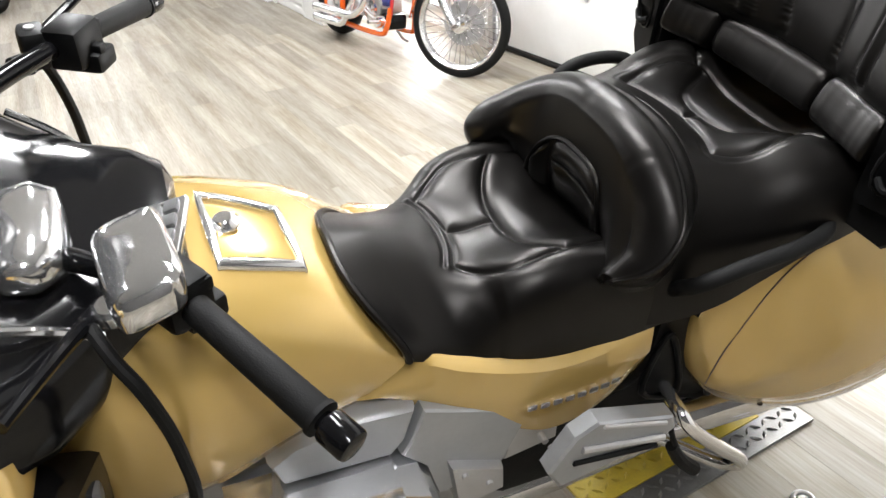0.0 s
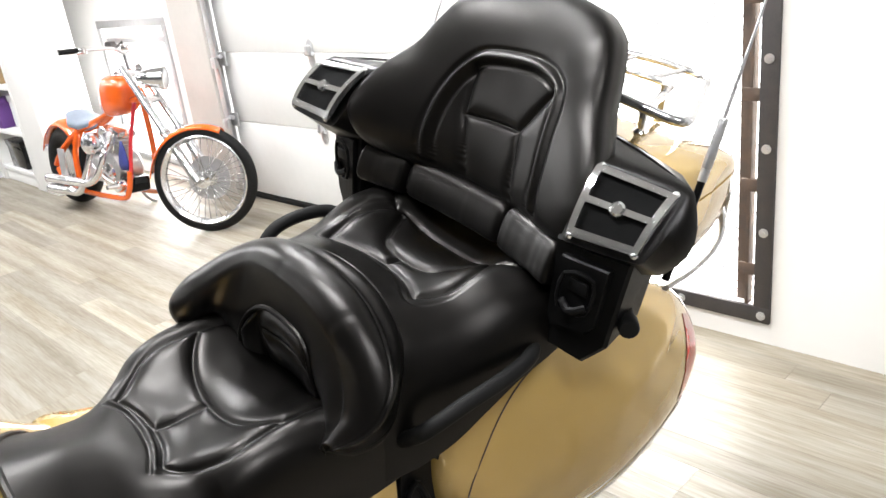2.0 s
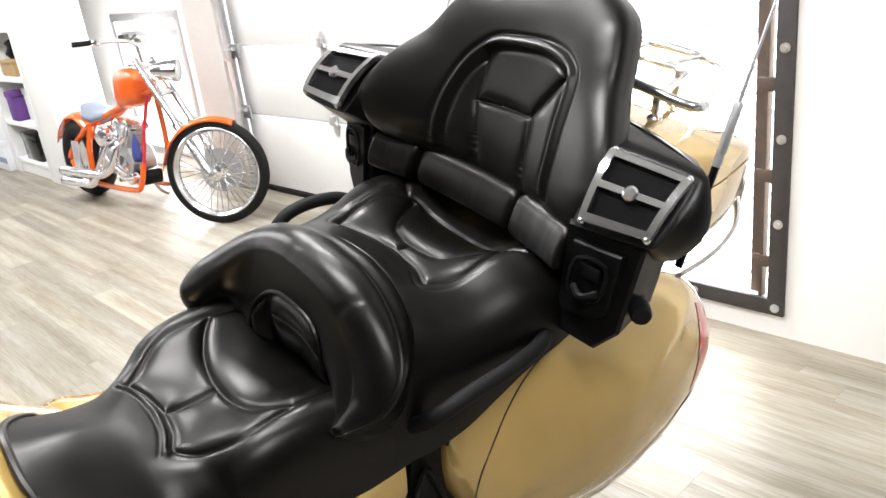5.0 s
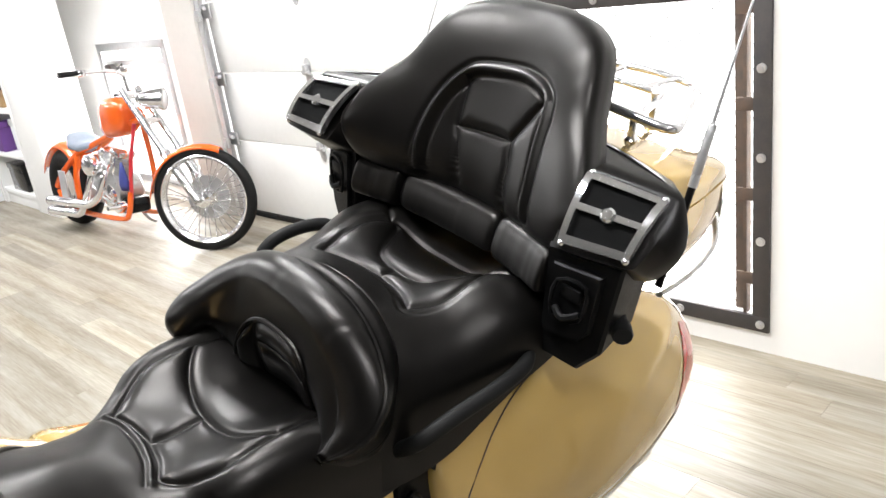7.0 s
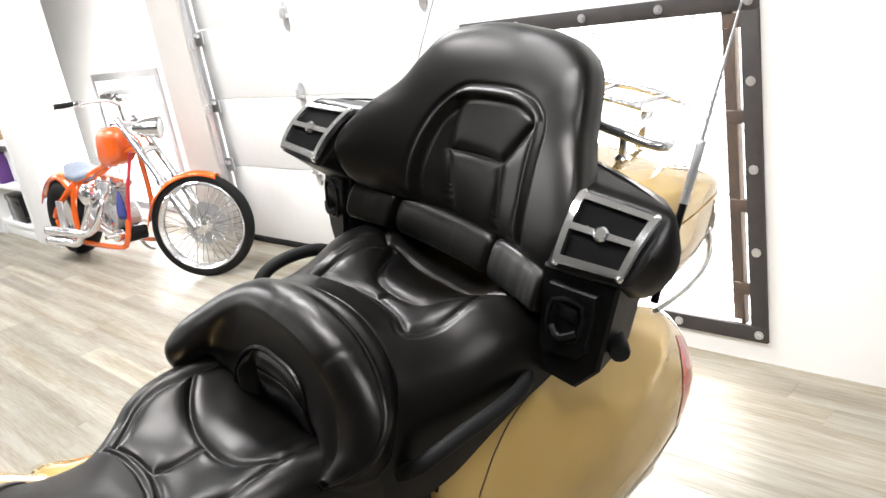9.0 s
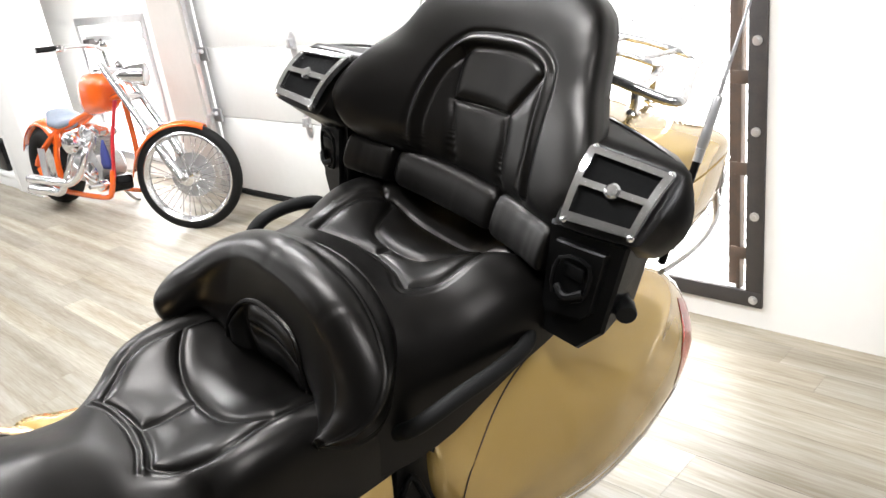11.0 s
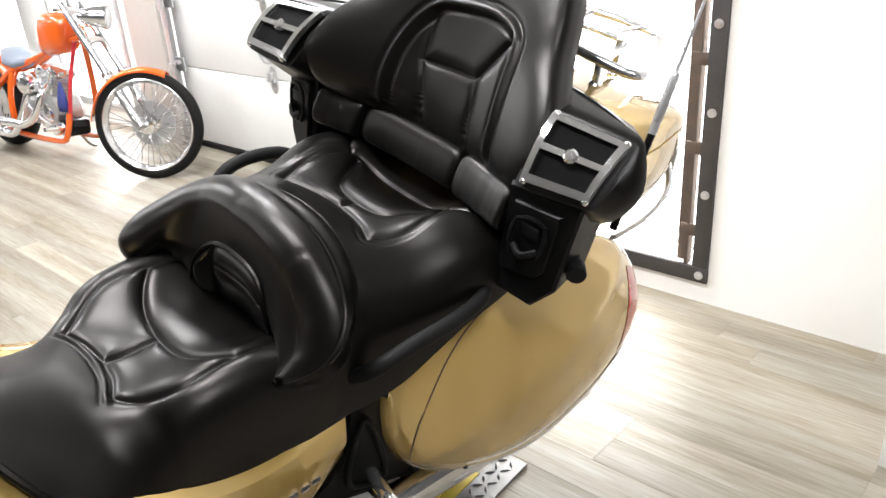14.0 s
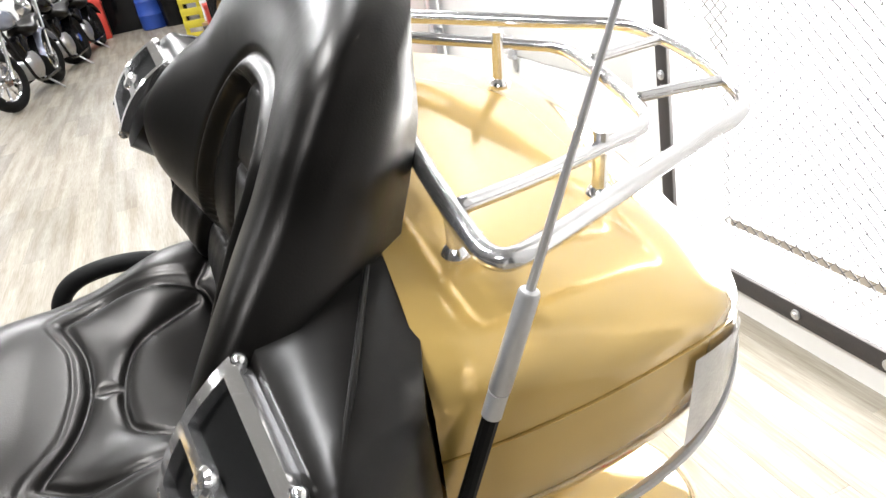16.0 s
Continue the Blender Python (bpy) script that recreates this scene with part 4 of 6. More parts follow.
def tank():
    st = [-0.62, -0.50, -0.40, -0.30, -0.20, -0.10, 0.0, 0.14]
    hw = [0.10, 0.18, 0.215, 0.222, 0.208, 0.194, 0.186, 0.17]
    top = [0.86, 0.90, 0.905, 0.895, 0.872, 0.828, 0.74, 0.68]
    low = [0.60, 0.52, 0.50, 0.52, 0.56, 0.60, 0.63, 0.64]
    rings = []
    for i in range(50):
        a = st[0] + (st[-1] - st[0]) * i / 49
        H, T, B = (interp(a, st, s) for s in (hw, top, low))
        rings.append(super_ring(a, 0, (T + B) / 2, H, (T - B) / 2, 56, 2.5, 3.2))
    t = part("tank_cover", Geo().loft(rings), GOLD, bike, "gold tank cover with a chrome-framed fuel door", sharp=60)
    # chrome frame of the fuel door, lid and lock
    def z(x, a):
        H, T, B = (interp(a, st, s) for s in (hw, top, low))
        return (T + B) / 2 + (T - B) / 2 * max(0.0, 1 - (abs(x) / H) ** 2.5) ** 0.4 + 0.003
    cor = [(-0.047, -0.238), (-0.036, -0.252), (0.090, -0.247), (0.104, -0.234), (0.103, -0.148), (0.092, -0.134), (-0.012, -0.142), (-0.026, -0.156)]
    fr = t
    loop, _ = spline([V(x, a, 0) for x, a in cor], [0] * len(cor), 6, True)
    c = sum(loop, V(0, 0, 0)) / len(loop)
    rows = []
    for inset, up in ((0.0, -0.004), (0.0, 0.003), (0.0015, 0.0055), (0.008, 0.007), (0.0135, 0.0055), (0.015, 0.003), (0.015, -0.004)):
        row = []
        for p in loop:
            q = p - (p - c).normalized() * inset
            row.append(V(q.x, q.y, z(q.x, q.y) + up))
        rows.append(row)
    part("chrome_frame", Geo().grid(rows, wrap_v=True), CHROME, fr, "polished chrome fuel door frame", sharp=0)
    part("lock", Geo().lathe((0.02, -0.222, z(0.02, -0.222) - 0.004), (0, -0.15, 1), [(0.0001, 0.014), (0.012, 0.014), (0.016, 0.011), (0.018, 0.006), (0.021, 0.003), (0.021, 0)], 24), CHROME, fr, "round chrome lock")
    return t


tank()


def side_cover(sx):
    st = [-0.10, -0.03, 0.0, 0.05, 0.14, 0.21, 0.30, 0.385]
    up = [0.668, 0.705, 0.712, 0.690, 0.662, 0.650, 0.652, 0.662]
    lo = [0.655, 0.622, 0.602, 0.572, 0.520, 0.490, 0.508, 0.565]
    out = [0.188, 0.198, 0.204, 0.213, 0.223, 0.226, 0.221, 0.205]
    rows = []
    for i in range(40):
        a = st[0] + (st[-1] - st[0]) * i / 39
        U, L, O = (interp(a, st, s) for s in (up, lo, out))
        rows.append([V(sx * (O - 0.085), a, U + 0.018), V(sx * (O - 0.045), a, U + 0.012), V(sx * (O - 0.016), a, U + 0.006), V(sx * (O - 0.004), a, U - 0.006), V(sx * O, a, U - 0.35 * (U - L)), V(sx * (O + 0.002), a, U - 0.6 * (U - L)),
                     V(sx * (O - 0.006), a, L + 0.008), V(sx * (O - 0.02), a, L), V(sx * (O - 0.06), a, L)])
    c = part("side_cover", Geo().grid(rows), GOLD, bike, "gold side cover with a row of chrome badge bars", sharp=40)
    for k in range(8):
        a = 0.164 + k * 0.0218
        part("badge_bar", Geo().box((sx * (interp(a, st, out) + 0.003), a, 0.578 - 0.02 * (a - 0.17)), (0.006, 0.016, 0.011), 0.0015), CHROME, c, "raised chrome badge bar")
    # moulded black bracket between side cover and saddlebag
    edge = [(0.395, 0.676), (0.445, 0.695), (0.472, 0.64), (0.503, 0.577), (0.535, 0.49), (0.555, 0.42), (0.474, 0.442), (0.342, 0.456), (0.232, 0.487), (0.30, 0.507), (0.369, 0.530), (0.390, 0.585)]
    loop, _ = spline([V(0, y, z) for y, z in edge], [0] * len(edge), 4, True)
    c0 = V(0, 0.43, 0.53)
    bg = Geo()
    bg.loft([[V(sx * b, 0, 0) + c0 + (p - c0) * k for p in loop] for b, k in ((0.13, 1.0), (0.196, 1.0), (0.203, 0.985), (0.205, 0.96), (0.198, 0.90))])
    cut = [V(sx * 0.202, y, z) for y, z in ((0.412, 0.610), (0.436, 0.606), (0.478, 0.468), (0.398, 0.490))]
    bg.tube(cut, 0.006, 8, closed=True, smooth=4)
    bg.tube([V(sx * 0.20, 0.45, 0.69), V(sx * 0.207, 0.505, 0.577), V(sx * 0.205, 0.552, 0.43)], 0.007, 8)
    part("frame_bracket", bg, PLASTIC, bike, "black plastic frame bracket", sharp=40)


side_cover(1)
side_cover(-1)

# ---- front end, controls and running gear of the touring motorcycle ----
GLOSSBLACK = material("gloss_black", (0.004, 0.004, 0.0045), 0.14, 0, (0.006, 0.006, 0.007), 15, 0.6, coat=0.12, spec=0.22)
SCREEN = material("smoked_screen", (0.02, 0.022, 0.026), 0.06, 0, (0.03, 0.032, 0.036), 8, 0.6, coat=0.7)
KEYGREY = material("grey_keys", (0.12, 0.12, 0.12), 0.5, 0, (0.09, 0.09, 0.09), 60, 0.6)


def handlebar(sx):
    hb = new("handlebar")
    hb.parent = bike
    hb.location = (-0.010, -0.014, 0.0)
    hb["label"] = "black handlebar with rubber grip and chrome reservoir cover"
    off = V(0, 0, 0) if sx > 0 else V(-0.04, -0.065, 0.065)
    s = lambda b, a, c: V(sx * b, a, c) + off
    g0, g1, g2 = s(0.262, -0.268, 0.955), s(0.418, -0.180, 0.925), s(0.458, -0.157, 0.917)
    part("grip", Geo().cyl(g0, g1, 0.0165, 0.0185, 18, 0.003).cyl(g1.lerp(g2, -0.02), g1.lerp(g2, 0.1), 0.0205, n=18), RUBBER, hb)
    part("bar_end", Geo().cyl(g1.lerp(g2, 0.22), g2, 0.0185, 0.0185, 18, 0.004).cyl(g1, g1.lerp(g2, 0.3), 0.011, n=12), GLOSSBLACK, hb, "black bar-end weight")
    part("bar_tube", Geo().tube([s(0.05, -0.45, 0.93), s(0.12, -0.40, 0.95), s(0.2, -0.32, 0.96), g0], 0.0135, 12), GLOSSBLACK, hb)
    d = (g1 - g0).normalized()
    g = Geo()
    rot = Matrix.Rotation(math.atan2(d.y, d.x), 4, "Z")
    c = g0 - d * 0.035
    g.box(c + V(0, 0, -0.004), (0.075, 0.058, 0.062), 0.012, rot)
    g.box(c + V(sx * 0.0, 0.02, -0.03), (0.05, 0.05, 0.03), 0.006, rot)
    g.box(c + V(sx * 0.015, 0.028, 0.012), (0.02, 0.022, 0.018), 0.004, rot)
    g.box(c + V(sx * -0.012, 0.03, -0.012), (0.018, 0.02, 0.016), 0.004, rot)
    part("switch_box", g, PLASTIC, hb, "black switch housing with buttons")
    # chrome cover of the fluid reservoir
    m = V(0.222, -0.312, 0.985) if sx > 0 else c + V(0.0, -0.05, 0.0)
    flat = Matrix.Rotation(0.12, 4, "Z")
    rings = []
    for z, k in ((-0.028, 0.86), (-0.02, 0.97), (0.0, 1.0), (0.014, 0.95), (0.022, 0.8), (0.024, 0.4)):
        rings.append([m + flat @ V(x, y, z + (0.25 * (y + 0.03) if sx > 0 else 0)) for x, y, _ in [(p.x, p.z, 0) for p in super_ring(0, 0, 0, (0.072 if sx > 0 else 0.03) * k, (0.039 if sx > 0 else 0.02) * k, 36, 5)]])
    part("reservoir_cover", Geo().loft(rings), CHROME if sx > 0 else PLASTIC, hb, "polished reservoir cover", sharp=40)
    part("cover_screw", Geo().lathe(m + V(0, 0, 0.022), (0, 0, 1), [(0.0001, 0.004), (0.007, 0.004), (0.008, 0.001), (0.008, -0.002)], 14), STEEL, hb)
    # lever with pivot
    lv = [s(0.20, -0.36, 0.928), s(0.25, -0.385, 0.94), s(0.30, -0.41, 0.95), s(0.36, -0.445, 0.955)] if sx > 0 else [s(0.22, -0.35, 0.93), s(0.28, -0.33, 0.95), s(0.34, -0.27, 0.98), s(0.42, -0.21, 1.0)]
    part("lever", Geo().tube(lv, [0.014, 0.011, 0.009, 0.008, 0.009], 10, flat=0.8), GLOSSBLACK, hb, "black clutch or brake lever")
    pv = s(0.218, -0.35, 0.93)
    part("pivot_bolt", Geo().lathe(pv + V(0, 0, 0.008), (sx * 0.3, -0.1, 1), [(0.0001, 0.012), (0.012, 0.011), (0.017, 0.006), (0.018, 0.0), (0.018, -0.01)], 20), CHROME, hb, "domed chrome pivot bolt")
    part("cable", Geo().tube([s(0.235, -0.372, 0.935), s(0.28, -0.352, 0.92), s(0.30, -0.335, 0.895), s(0.303, -0.320, 0.83), s(0.302, -0.314, 0.77), s(0.30, -0.312, 0.70), s(0.27, -0.33, 0.58)], 0.008, 10), RUBBER, hb, "black control cable")
    return hb


handlebar(1)
handlebar(-1)


def fairing():
    st = [-0.46, -0.52, -0.60, -0.72, -0.84, -0.94]
    hw = [0.36, 0.39, 0.40, 0.37, 0.28, 0.12]
    top = [0.90, 0.955, 1.0, 1.02, 0.98, 0.88]
    low = [0.42, 0.40, 0.40, 0.44, 0.52, 0.62]
    rings = []
    for i in range(30):
        a = st[0] + (st[-1] - st[0]) * i / 29
        H, T, B = (interp(-a, [-x for x in st], s) for s in (hw, top, low))
        rings.append(super_ring(a, 0, (T + B) / 2, H, (T - B) / 2, 48, 3.2))
    f = part("fairing", Geo().loft(rings), GOLD, bike, "gold front fairing with a black dash", sharp=50)
    f.location = (-0.012, -0.022, 0.0)
    # black dash over the tank's front, with keypad
    rings = []
    for a, H, T in ((-0.245, 0.13, 0.872), (-0.262, 0.15, 0.912), (-0.30, 0.17, 0.930), (-0.36, 0.20, 0.935), (-0.43, 0.28, 0.935), (-0.50, 0.34, 0.96)):
        rings.append(super_ring(a, 0, T - 0.09, H, 0.09, 40, 3.5))
    part("dash", Geo().loft(rings), GLOSSBLACK, f, "black dash panel", sharp=40)
    kp = new("keypad")
    kp.parent = f
    kp["label"] = "chrome keypad panel with grey keys"
    tilt = pose(0.10, -0.278, 0.930, 24, 12, -16)
    part("key_plate", Geo().box((0, 0, 0), (0.105, 0.062, 0.012), 0.006).add([], []), CHROME, kp).matrix_basis = tilt
    for r in range(2):
        for k in range(4):
            q = part("key", Geo().box((-0.036 + 0.024 * k, -0.013 + 0.026 * r, 0.008), (0.019, 0.020, 0.007), 0.003), KEYGREY, kp)
            q.matrix_basis = tilt
    part("key_lock", Geo().lathe((0.175, -0.262, 0.905), (0.2, 0.5, 1), [(0.0001, 0.012), (0.010, 0.012), (0.013, 0.008), (0.018, 0.005), (0.019, 0)], 20), CHROME, f, "chrome ignition lock")
    part("steering_cover", Geo().loft([super_ring(a, 0.09, 0.958, h, v, 32, 3) for a, h, v in ((-0.375, 0.03, 0.01), (-0.382, 0.07, 0.026), (-0.41, 0.088, 0.034), (-0.44, 0.084, 0.03), (-0.465, 0.05, 0.016))]), CHROME, f, "polished chrome steering cover", sharp=0)
    # instrument hood and inner panels
    part("instrument_hood", Geo().loft([super_ring(a, 0, c, h, v, 36, 3) for a, c, h, v in ((-0.47, 0.955, 0.21, 0.05), (-0.52, 0.985, 0.24, 0.06), (-0.60, 1.0, 0.22, 0.05), (-0.68, 0.99, 0.14, 0.03))]), GLOSSBLACK, f, "gloss black instrument hood")
    for sx in (1, -1):
        part("inner_panel", Geo().loft([[V(sx * b, a, c) for b, a, c in ring] for ring in (
            [(0.215, -0.40, 0.72), (0.33, -0.43, 0.76), (0.37, -0.45, 0.60), (0.25, -0.41, 0.50)], [(0.23, -0.47, 0.76), (0.36, -0.48, 0.80), (0.39, -0.49, 0.58), (0.27, -0.47, 0.48)])]), GLOSSBLACK, f, "gloss black inner panel", sharp=30)
        for k in range(3):
            for j in range(2):
                part("panel_button", Geo().box((sx * (0.262 + 0.03 * j), -0.412 - 0.006 * j, 0.70 - 0.04 * k), (0.022, 0.014, 0.026), 0.004), KEYGREY, f)
        mp = part("mirror_pod", Geo().loft([super_ring(a, sx * 0.40, 0.93, h, v, 28, 3) for a, h, v in ((-0.50, 0.05, 0.04), (-0.52, 0.075, 0.06), (-0.58, 0.08, 0.065), (-0.66, 0.05, 0.04))]), GOLD, f)
        part("mirror_glass", Geo().loft([super_ring(a, sx * 0.40, 0.93, 0.064, 0.05, 28, 3) for a in (-0.502, -0.514)]), CHROME, f, "mirror glass")
        part("vent_trim", Geo().tube([V(sx * 0.20, -0.36, 0.885), V(sx * 0.215, -0.40, 0.92), V(sx * 0.23, -0.45, 0.95)], 0.006, 8), CHROME, f, "chrome vent trim")
    rows = []
    for i in range(17):
        x = -0.30 + 0.6 * i / 16
        rows.append([V(x * (1 - 0.25 * k / 8), -0.74 + 0.6 * x * x + 0.20 * k / 8, 0.98 + 0.34 * k / 8) for k in range(9)])
    ws = part("windscreen", Geo().grid(rows), SCREEN, f, "smoked windscreen", sharp=0)
    so = ws.modifiers.new("thickness", "SOLIDIFY")
    so.thickness = 0.004


fairing()


def engine():
    e = new("engine")
    e.parent = bike
    e["label"] = "flat six engine with grey and chrome covers"
    for sx in (1, -1):
        s = lambda b, a, c: V(sx * b, a, c)

        def slab(name, pts, b0, thick, mat, label="", rnd=0.012):
            c = [sum(p[k] for p in pts) / len(pts) for k in (0, 1)]
            rings = []
            for d, k in ((-0.06, 1.0), (thick - rnd, 1.0), (thick - rnd * 0.3, 0.975), (thick, 0.94)):
                rings.append([s(b0 + d, c[0] + (p[0] - c[0]) * k, c[1] + (p[1] - c[1]) * k) for p in pts])
            return part(name, Geo().loft(rings), mat, e, label, sharp=25)
        slab("upper_cover", [(-0.235, 0.60), (-0.20, 0.625), (-0.11, 0.645), (-0.02, 0.638), (-0.035, 0.575), (-0.055, 0.548), (-0.22, 0.555)], 0.17, 0.045, GREY, "grey painted engine cover")
        slab("rear_cover", [(-0.012, 0.638), (0.165, 0.565), (0.162, 0.53), (0.125, 0.425), (0.02, 0.41), (-0.005, 0.50), (-0.045, 0.545), (-0.03, 0.575)], 0.17, 0.05, GREY, "grey painted engine cover")
        slab("cylinder_cover", [(-0.30, 0.545), (-0.06, 0.54), (-0.02, 0.52), (0.0, 0.48), (0.0, 0.42), (-0.04, 0.38), (-0.30, 0.38)], 0.24, 0.07, CHROME, "polished chrome cylinder cover", 0.03)
        slab("side_plate", [(0.03, 0.50), (0.125, 0.455), (0.13, 0.40), (0.05, 0.38)], 0.225, 0.012, STEEL, "brushed side plate")
        slab("gear_cover", [(0.17, 0.555), (0.245, 0.52), (0.25, 0.42), (0.15, 0.40)], 0.15, 0.04, STEEL)
        for a, c in ((0.055, 0.47), (0.10, 0.43), (0.19, 0.50), (0.215, 0.455)):
            part("screw", Geo().cyl(s(0.225, a, c), s(0.243, a, c), 0.006, n=8), STEEL, e)
        for k in range(4):
            part("rib", Geo().tube([s(0.315, -0.29, 0.52 - 0.035 * k), s(0.318, -0.03, 0.515 - 0.035 * k)], 0.006, 8), CHROME, e)
        pts = [s(0.10, -0.30, 0.24), s(0.13, 0.0, 0.21), s(0.13, 0.3, 0.21), s(0.13, 0.55, 0.26), s(0.15, 0.8, 0.30), s(0.16, 1.1, 0.32)]
        part("exhaust_pipe", Geo().tube(pts, [0.03, 0.032, 0.036, 0.045, 0.05, 0.05], 16), CHROME, e, "chrome exhaust pipe")
        # passenger footboard
        fb = new("footboard")
        fb.parent = bike
        fb["label"] = "grey metal passenger footboard with ribs"
        top = [s(b, a, c) for b, a, c in ((0.30, 0.165, 0.50), (0.302, 0.20, 0.575), (0.303, 0.235, 0.598), (0.303, 0.38, 0.552), (0.30, 0.395, 0.515), (0.298, 0.37, 0.49), (0.30, 0.19, 0.455))]
        c = sum(top, V(0, 0, 0)) / len(top)
        part("plate", Geo().loft([[p + V(-sx * 0.03, 0, 0) for p in top], [p + V(-sx * 0.004, 0, 0) for p in top], [c + (p - c) * 0.95 for p in top]]), GREY, fb, sharp=25)
        part("tread", Geo().tube([s(0.304, 0.215, 0.545), s(0.304, 0.37, 0.507)], 0.006, 8), STEEL, fb)
        part("tread", Geo().tube([s(0.304, 0.245, 0.588), s(0.304, 0.365, 0.545)], 0.004, 8), STEEL, fb)
        part("rubber_pad", Geo().tube([s(0.303, 0.205, 0.515), s(0.303, 0.36, 0.49)], 0.005, 8), RUBBER, fb)
        part("hinge_arm", Geo().cyl(s(0.2, 0.30, 0.46), s(0.29, 0.29, 0.49), 0.02, n=12), STEEL, fb)
        # rear guard rail
        gr = new("guard_rail")
        gr.parent = bike
        gr["label"] = "chrome rear guard rail with a black rubber stop"
        path = [s(0.17, 0.46, 0.47), s(0.265, 0.425, 0.508), s(0.292, 0.445, 0.475), s(0.298, 0.53, 0.39), s(0.298, 0.585, 0.335), s(0.285, 0.60, 0.295), s(0.25, 0.575, 0.275), s(0.18, 0.50, 0.29), s(0.14, 0.43, 0.32)]
        part("rail_tube", Geo().tube(path, 0.0125, 12), CHROME, gr, sharp=0)
        part("hose", Geo().tube([s(0.27, 0.40, 0.525), s(0.292, 0.398, 0.49), s(0.296, 0.418, 0.445)], 0.005, 8), RUBBER, gr)
        part("rubber_stop", Geo().tube([s(0.294, 0.405, 0.455), s(0.296, 0.435, 0.405), s(0.296, 0.475, 0.36)], [0.010, 0.013, 0.014], 10), RUBBER, gr, "black rubber stop")
    # belly and frame
    part("engine_block", Geo().box((0, -0.05, 0.38), (0.34, 0.62, 0.34), 0.05), GREY, e)
    part("gearbox", Geo().box((0, 0.27, 0.40), (0.36, 0.26, 0.27), 0.03), PLASTIC, e, "black gearbox housing")
    part("frame_rail", Geo().box((0, 0.45, 0.52), (0.20, 0.50, 0.24), 0.04), PLASTIC, e, "black frame and swing arm")


engine()


def wheel(name, a, R, w, parent, tyre_r, up):
    wl = new(name)
    wl.parent = parent
    wl["label"] = "cast wheel with a black tyre"
    part("tyre", Geo().torus((0, a, R + up), (1, 0, 0), R - tyre_r, tyre_r, 56, 16, w), RUBBER, wl, sharp=0)
    part("rim", Geo().lathe((-0.06, a, R + up), (1, 0, 0), [(R - tyre_r * 1.5, 0.0), (R - tyre_r * 1.3, 0.01), (R - tyre_r * 1.6, 0.03), (R - tyre_r * 1.6, 0.09), (R - tyre_r * 1.3, 0.11), (R - tyre_r * 1.5, 0.12)], 48), STEEL, wl)
    g = Geo().cyl((-0.07, a, R + up), (0.07, a, R + up), 0.05, n=20)
    for k in range(5):
        q = 2 * math.pi * k / 5
        g.tube([(0, a, R + up), (0, a + (R - tyre_r * 1.5) * math.cos(q), R + up + (R - tyre_r * 1.5) * math.sin(q))], [0.03, 0.02], 8, smooth=1)
    part("spokes", g, STEEL, wl)
    return wl


wheel("rear_wheel", 0.74, 0.285, 1.25, bike, 0.07, 0.064)
wheel("front_wheel", -0.76, 0.285, 1.0, bike, 0.06, 0.030)
part("front_fender", Geo().grid([[V(b, -0.76 + 0.315 * math.cos(q), 0.315 + 0.315 * math.sin(q) - 1.5 * b * b) for b in np.linspace(-0.08, 0.08, 7)] for q in np.linspace(0.2, 2.6, 20)]), GOLD, bike)
for sx in (1, -1):
    part("fork_leg", Geo().tube([(sx * 0.10, -0.76, 0.315), (sx * 0.10, -0.55, 0.85)], 0.026, 12, smooth=1), STEEL, bike)
part("side_stand", Geo().tube([V(0.10, 0.0, 0.24), V(0.20, 0.02, 0.14), V(0.29, 0.04, 0.115)], 0.014, 10).box((0.295, 0.045, 0.110), (0.06, 0.04, 0.012), 0.004, pose(0, 0, 0, 0, -12)), STEEL, bike, "steel side stand")


# ---- diamond plate dolly under the motorcycle ----
YELLOW = material("yellow_plate_paint", (0.62, 0.46, 0.035), 0.4, 0.1, (0.42, 0.33, 0.06), 14, 0.9, 0.1, 200, rough2=0.55)
PLATE = material("bare_diamond_plate", (0.24, 0.24, 0.24), 0.4, 0.7, (0.15, 0.147, 0.143), 20, 0.8, 0.1, 200, rough2=0.45)


def diamond_plate(name, x0, x1, y0, y1, mat, label, parent, slant=0.0):
    p = new(name)
    p.parent = parent
    p["label"] = label
    sk = lambda y: slant * (y - y0)
    g = Geo().loft([[V(x0 + sk(y0), y0, z), V(x1 + sk(y0), y0, z), V(x1 + sk(y1), y1, z), V(x0 + sk(y1), y1, z)] for z in (0.002, 0.010)])
    part("sheet", g, mat, p)
    g = Geo()
    st = 0.030
    ny, nx = int((y1 - y0 - 0.02) / st), int((x1 - x0 - 0.02) / st)
    for i in range(ny):
        for j in range(nx):
            c = V(x0 + 0.02 + j * st, y0 + 0.02 + i * st, 0.010)
            c.x += sk(c.y)
            q = radians(45 if (i + j) % 2 else -45)
            d, n = V(math.cos(q), math.sin(q), 0), V(-math.sin(q), math.cos(q), 0)
            o = len(g.v)
            L, w, h = 0.0150, 0.0048, 0.0048
            g.v += [tuple(c - d * L), tuple(c + n * w), tuple(c + d * L), tuple(c - n * w), tuple(c - d * L * 0.45 + V(0, 0, h)), tuple(c + d * L * 0.45 + V(0, 0, h))]
            g.f += [(o, o + 3, o + 5, o + 4), (o, o + 4, o + 1), (o + 1, o + 4, o + 5, o + 2), (o + 3, o + 2, o + 5)]
    tagged(part("raised_pattern", g, mat, p, sharp=20), kind="stuff")


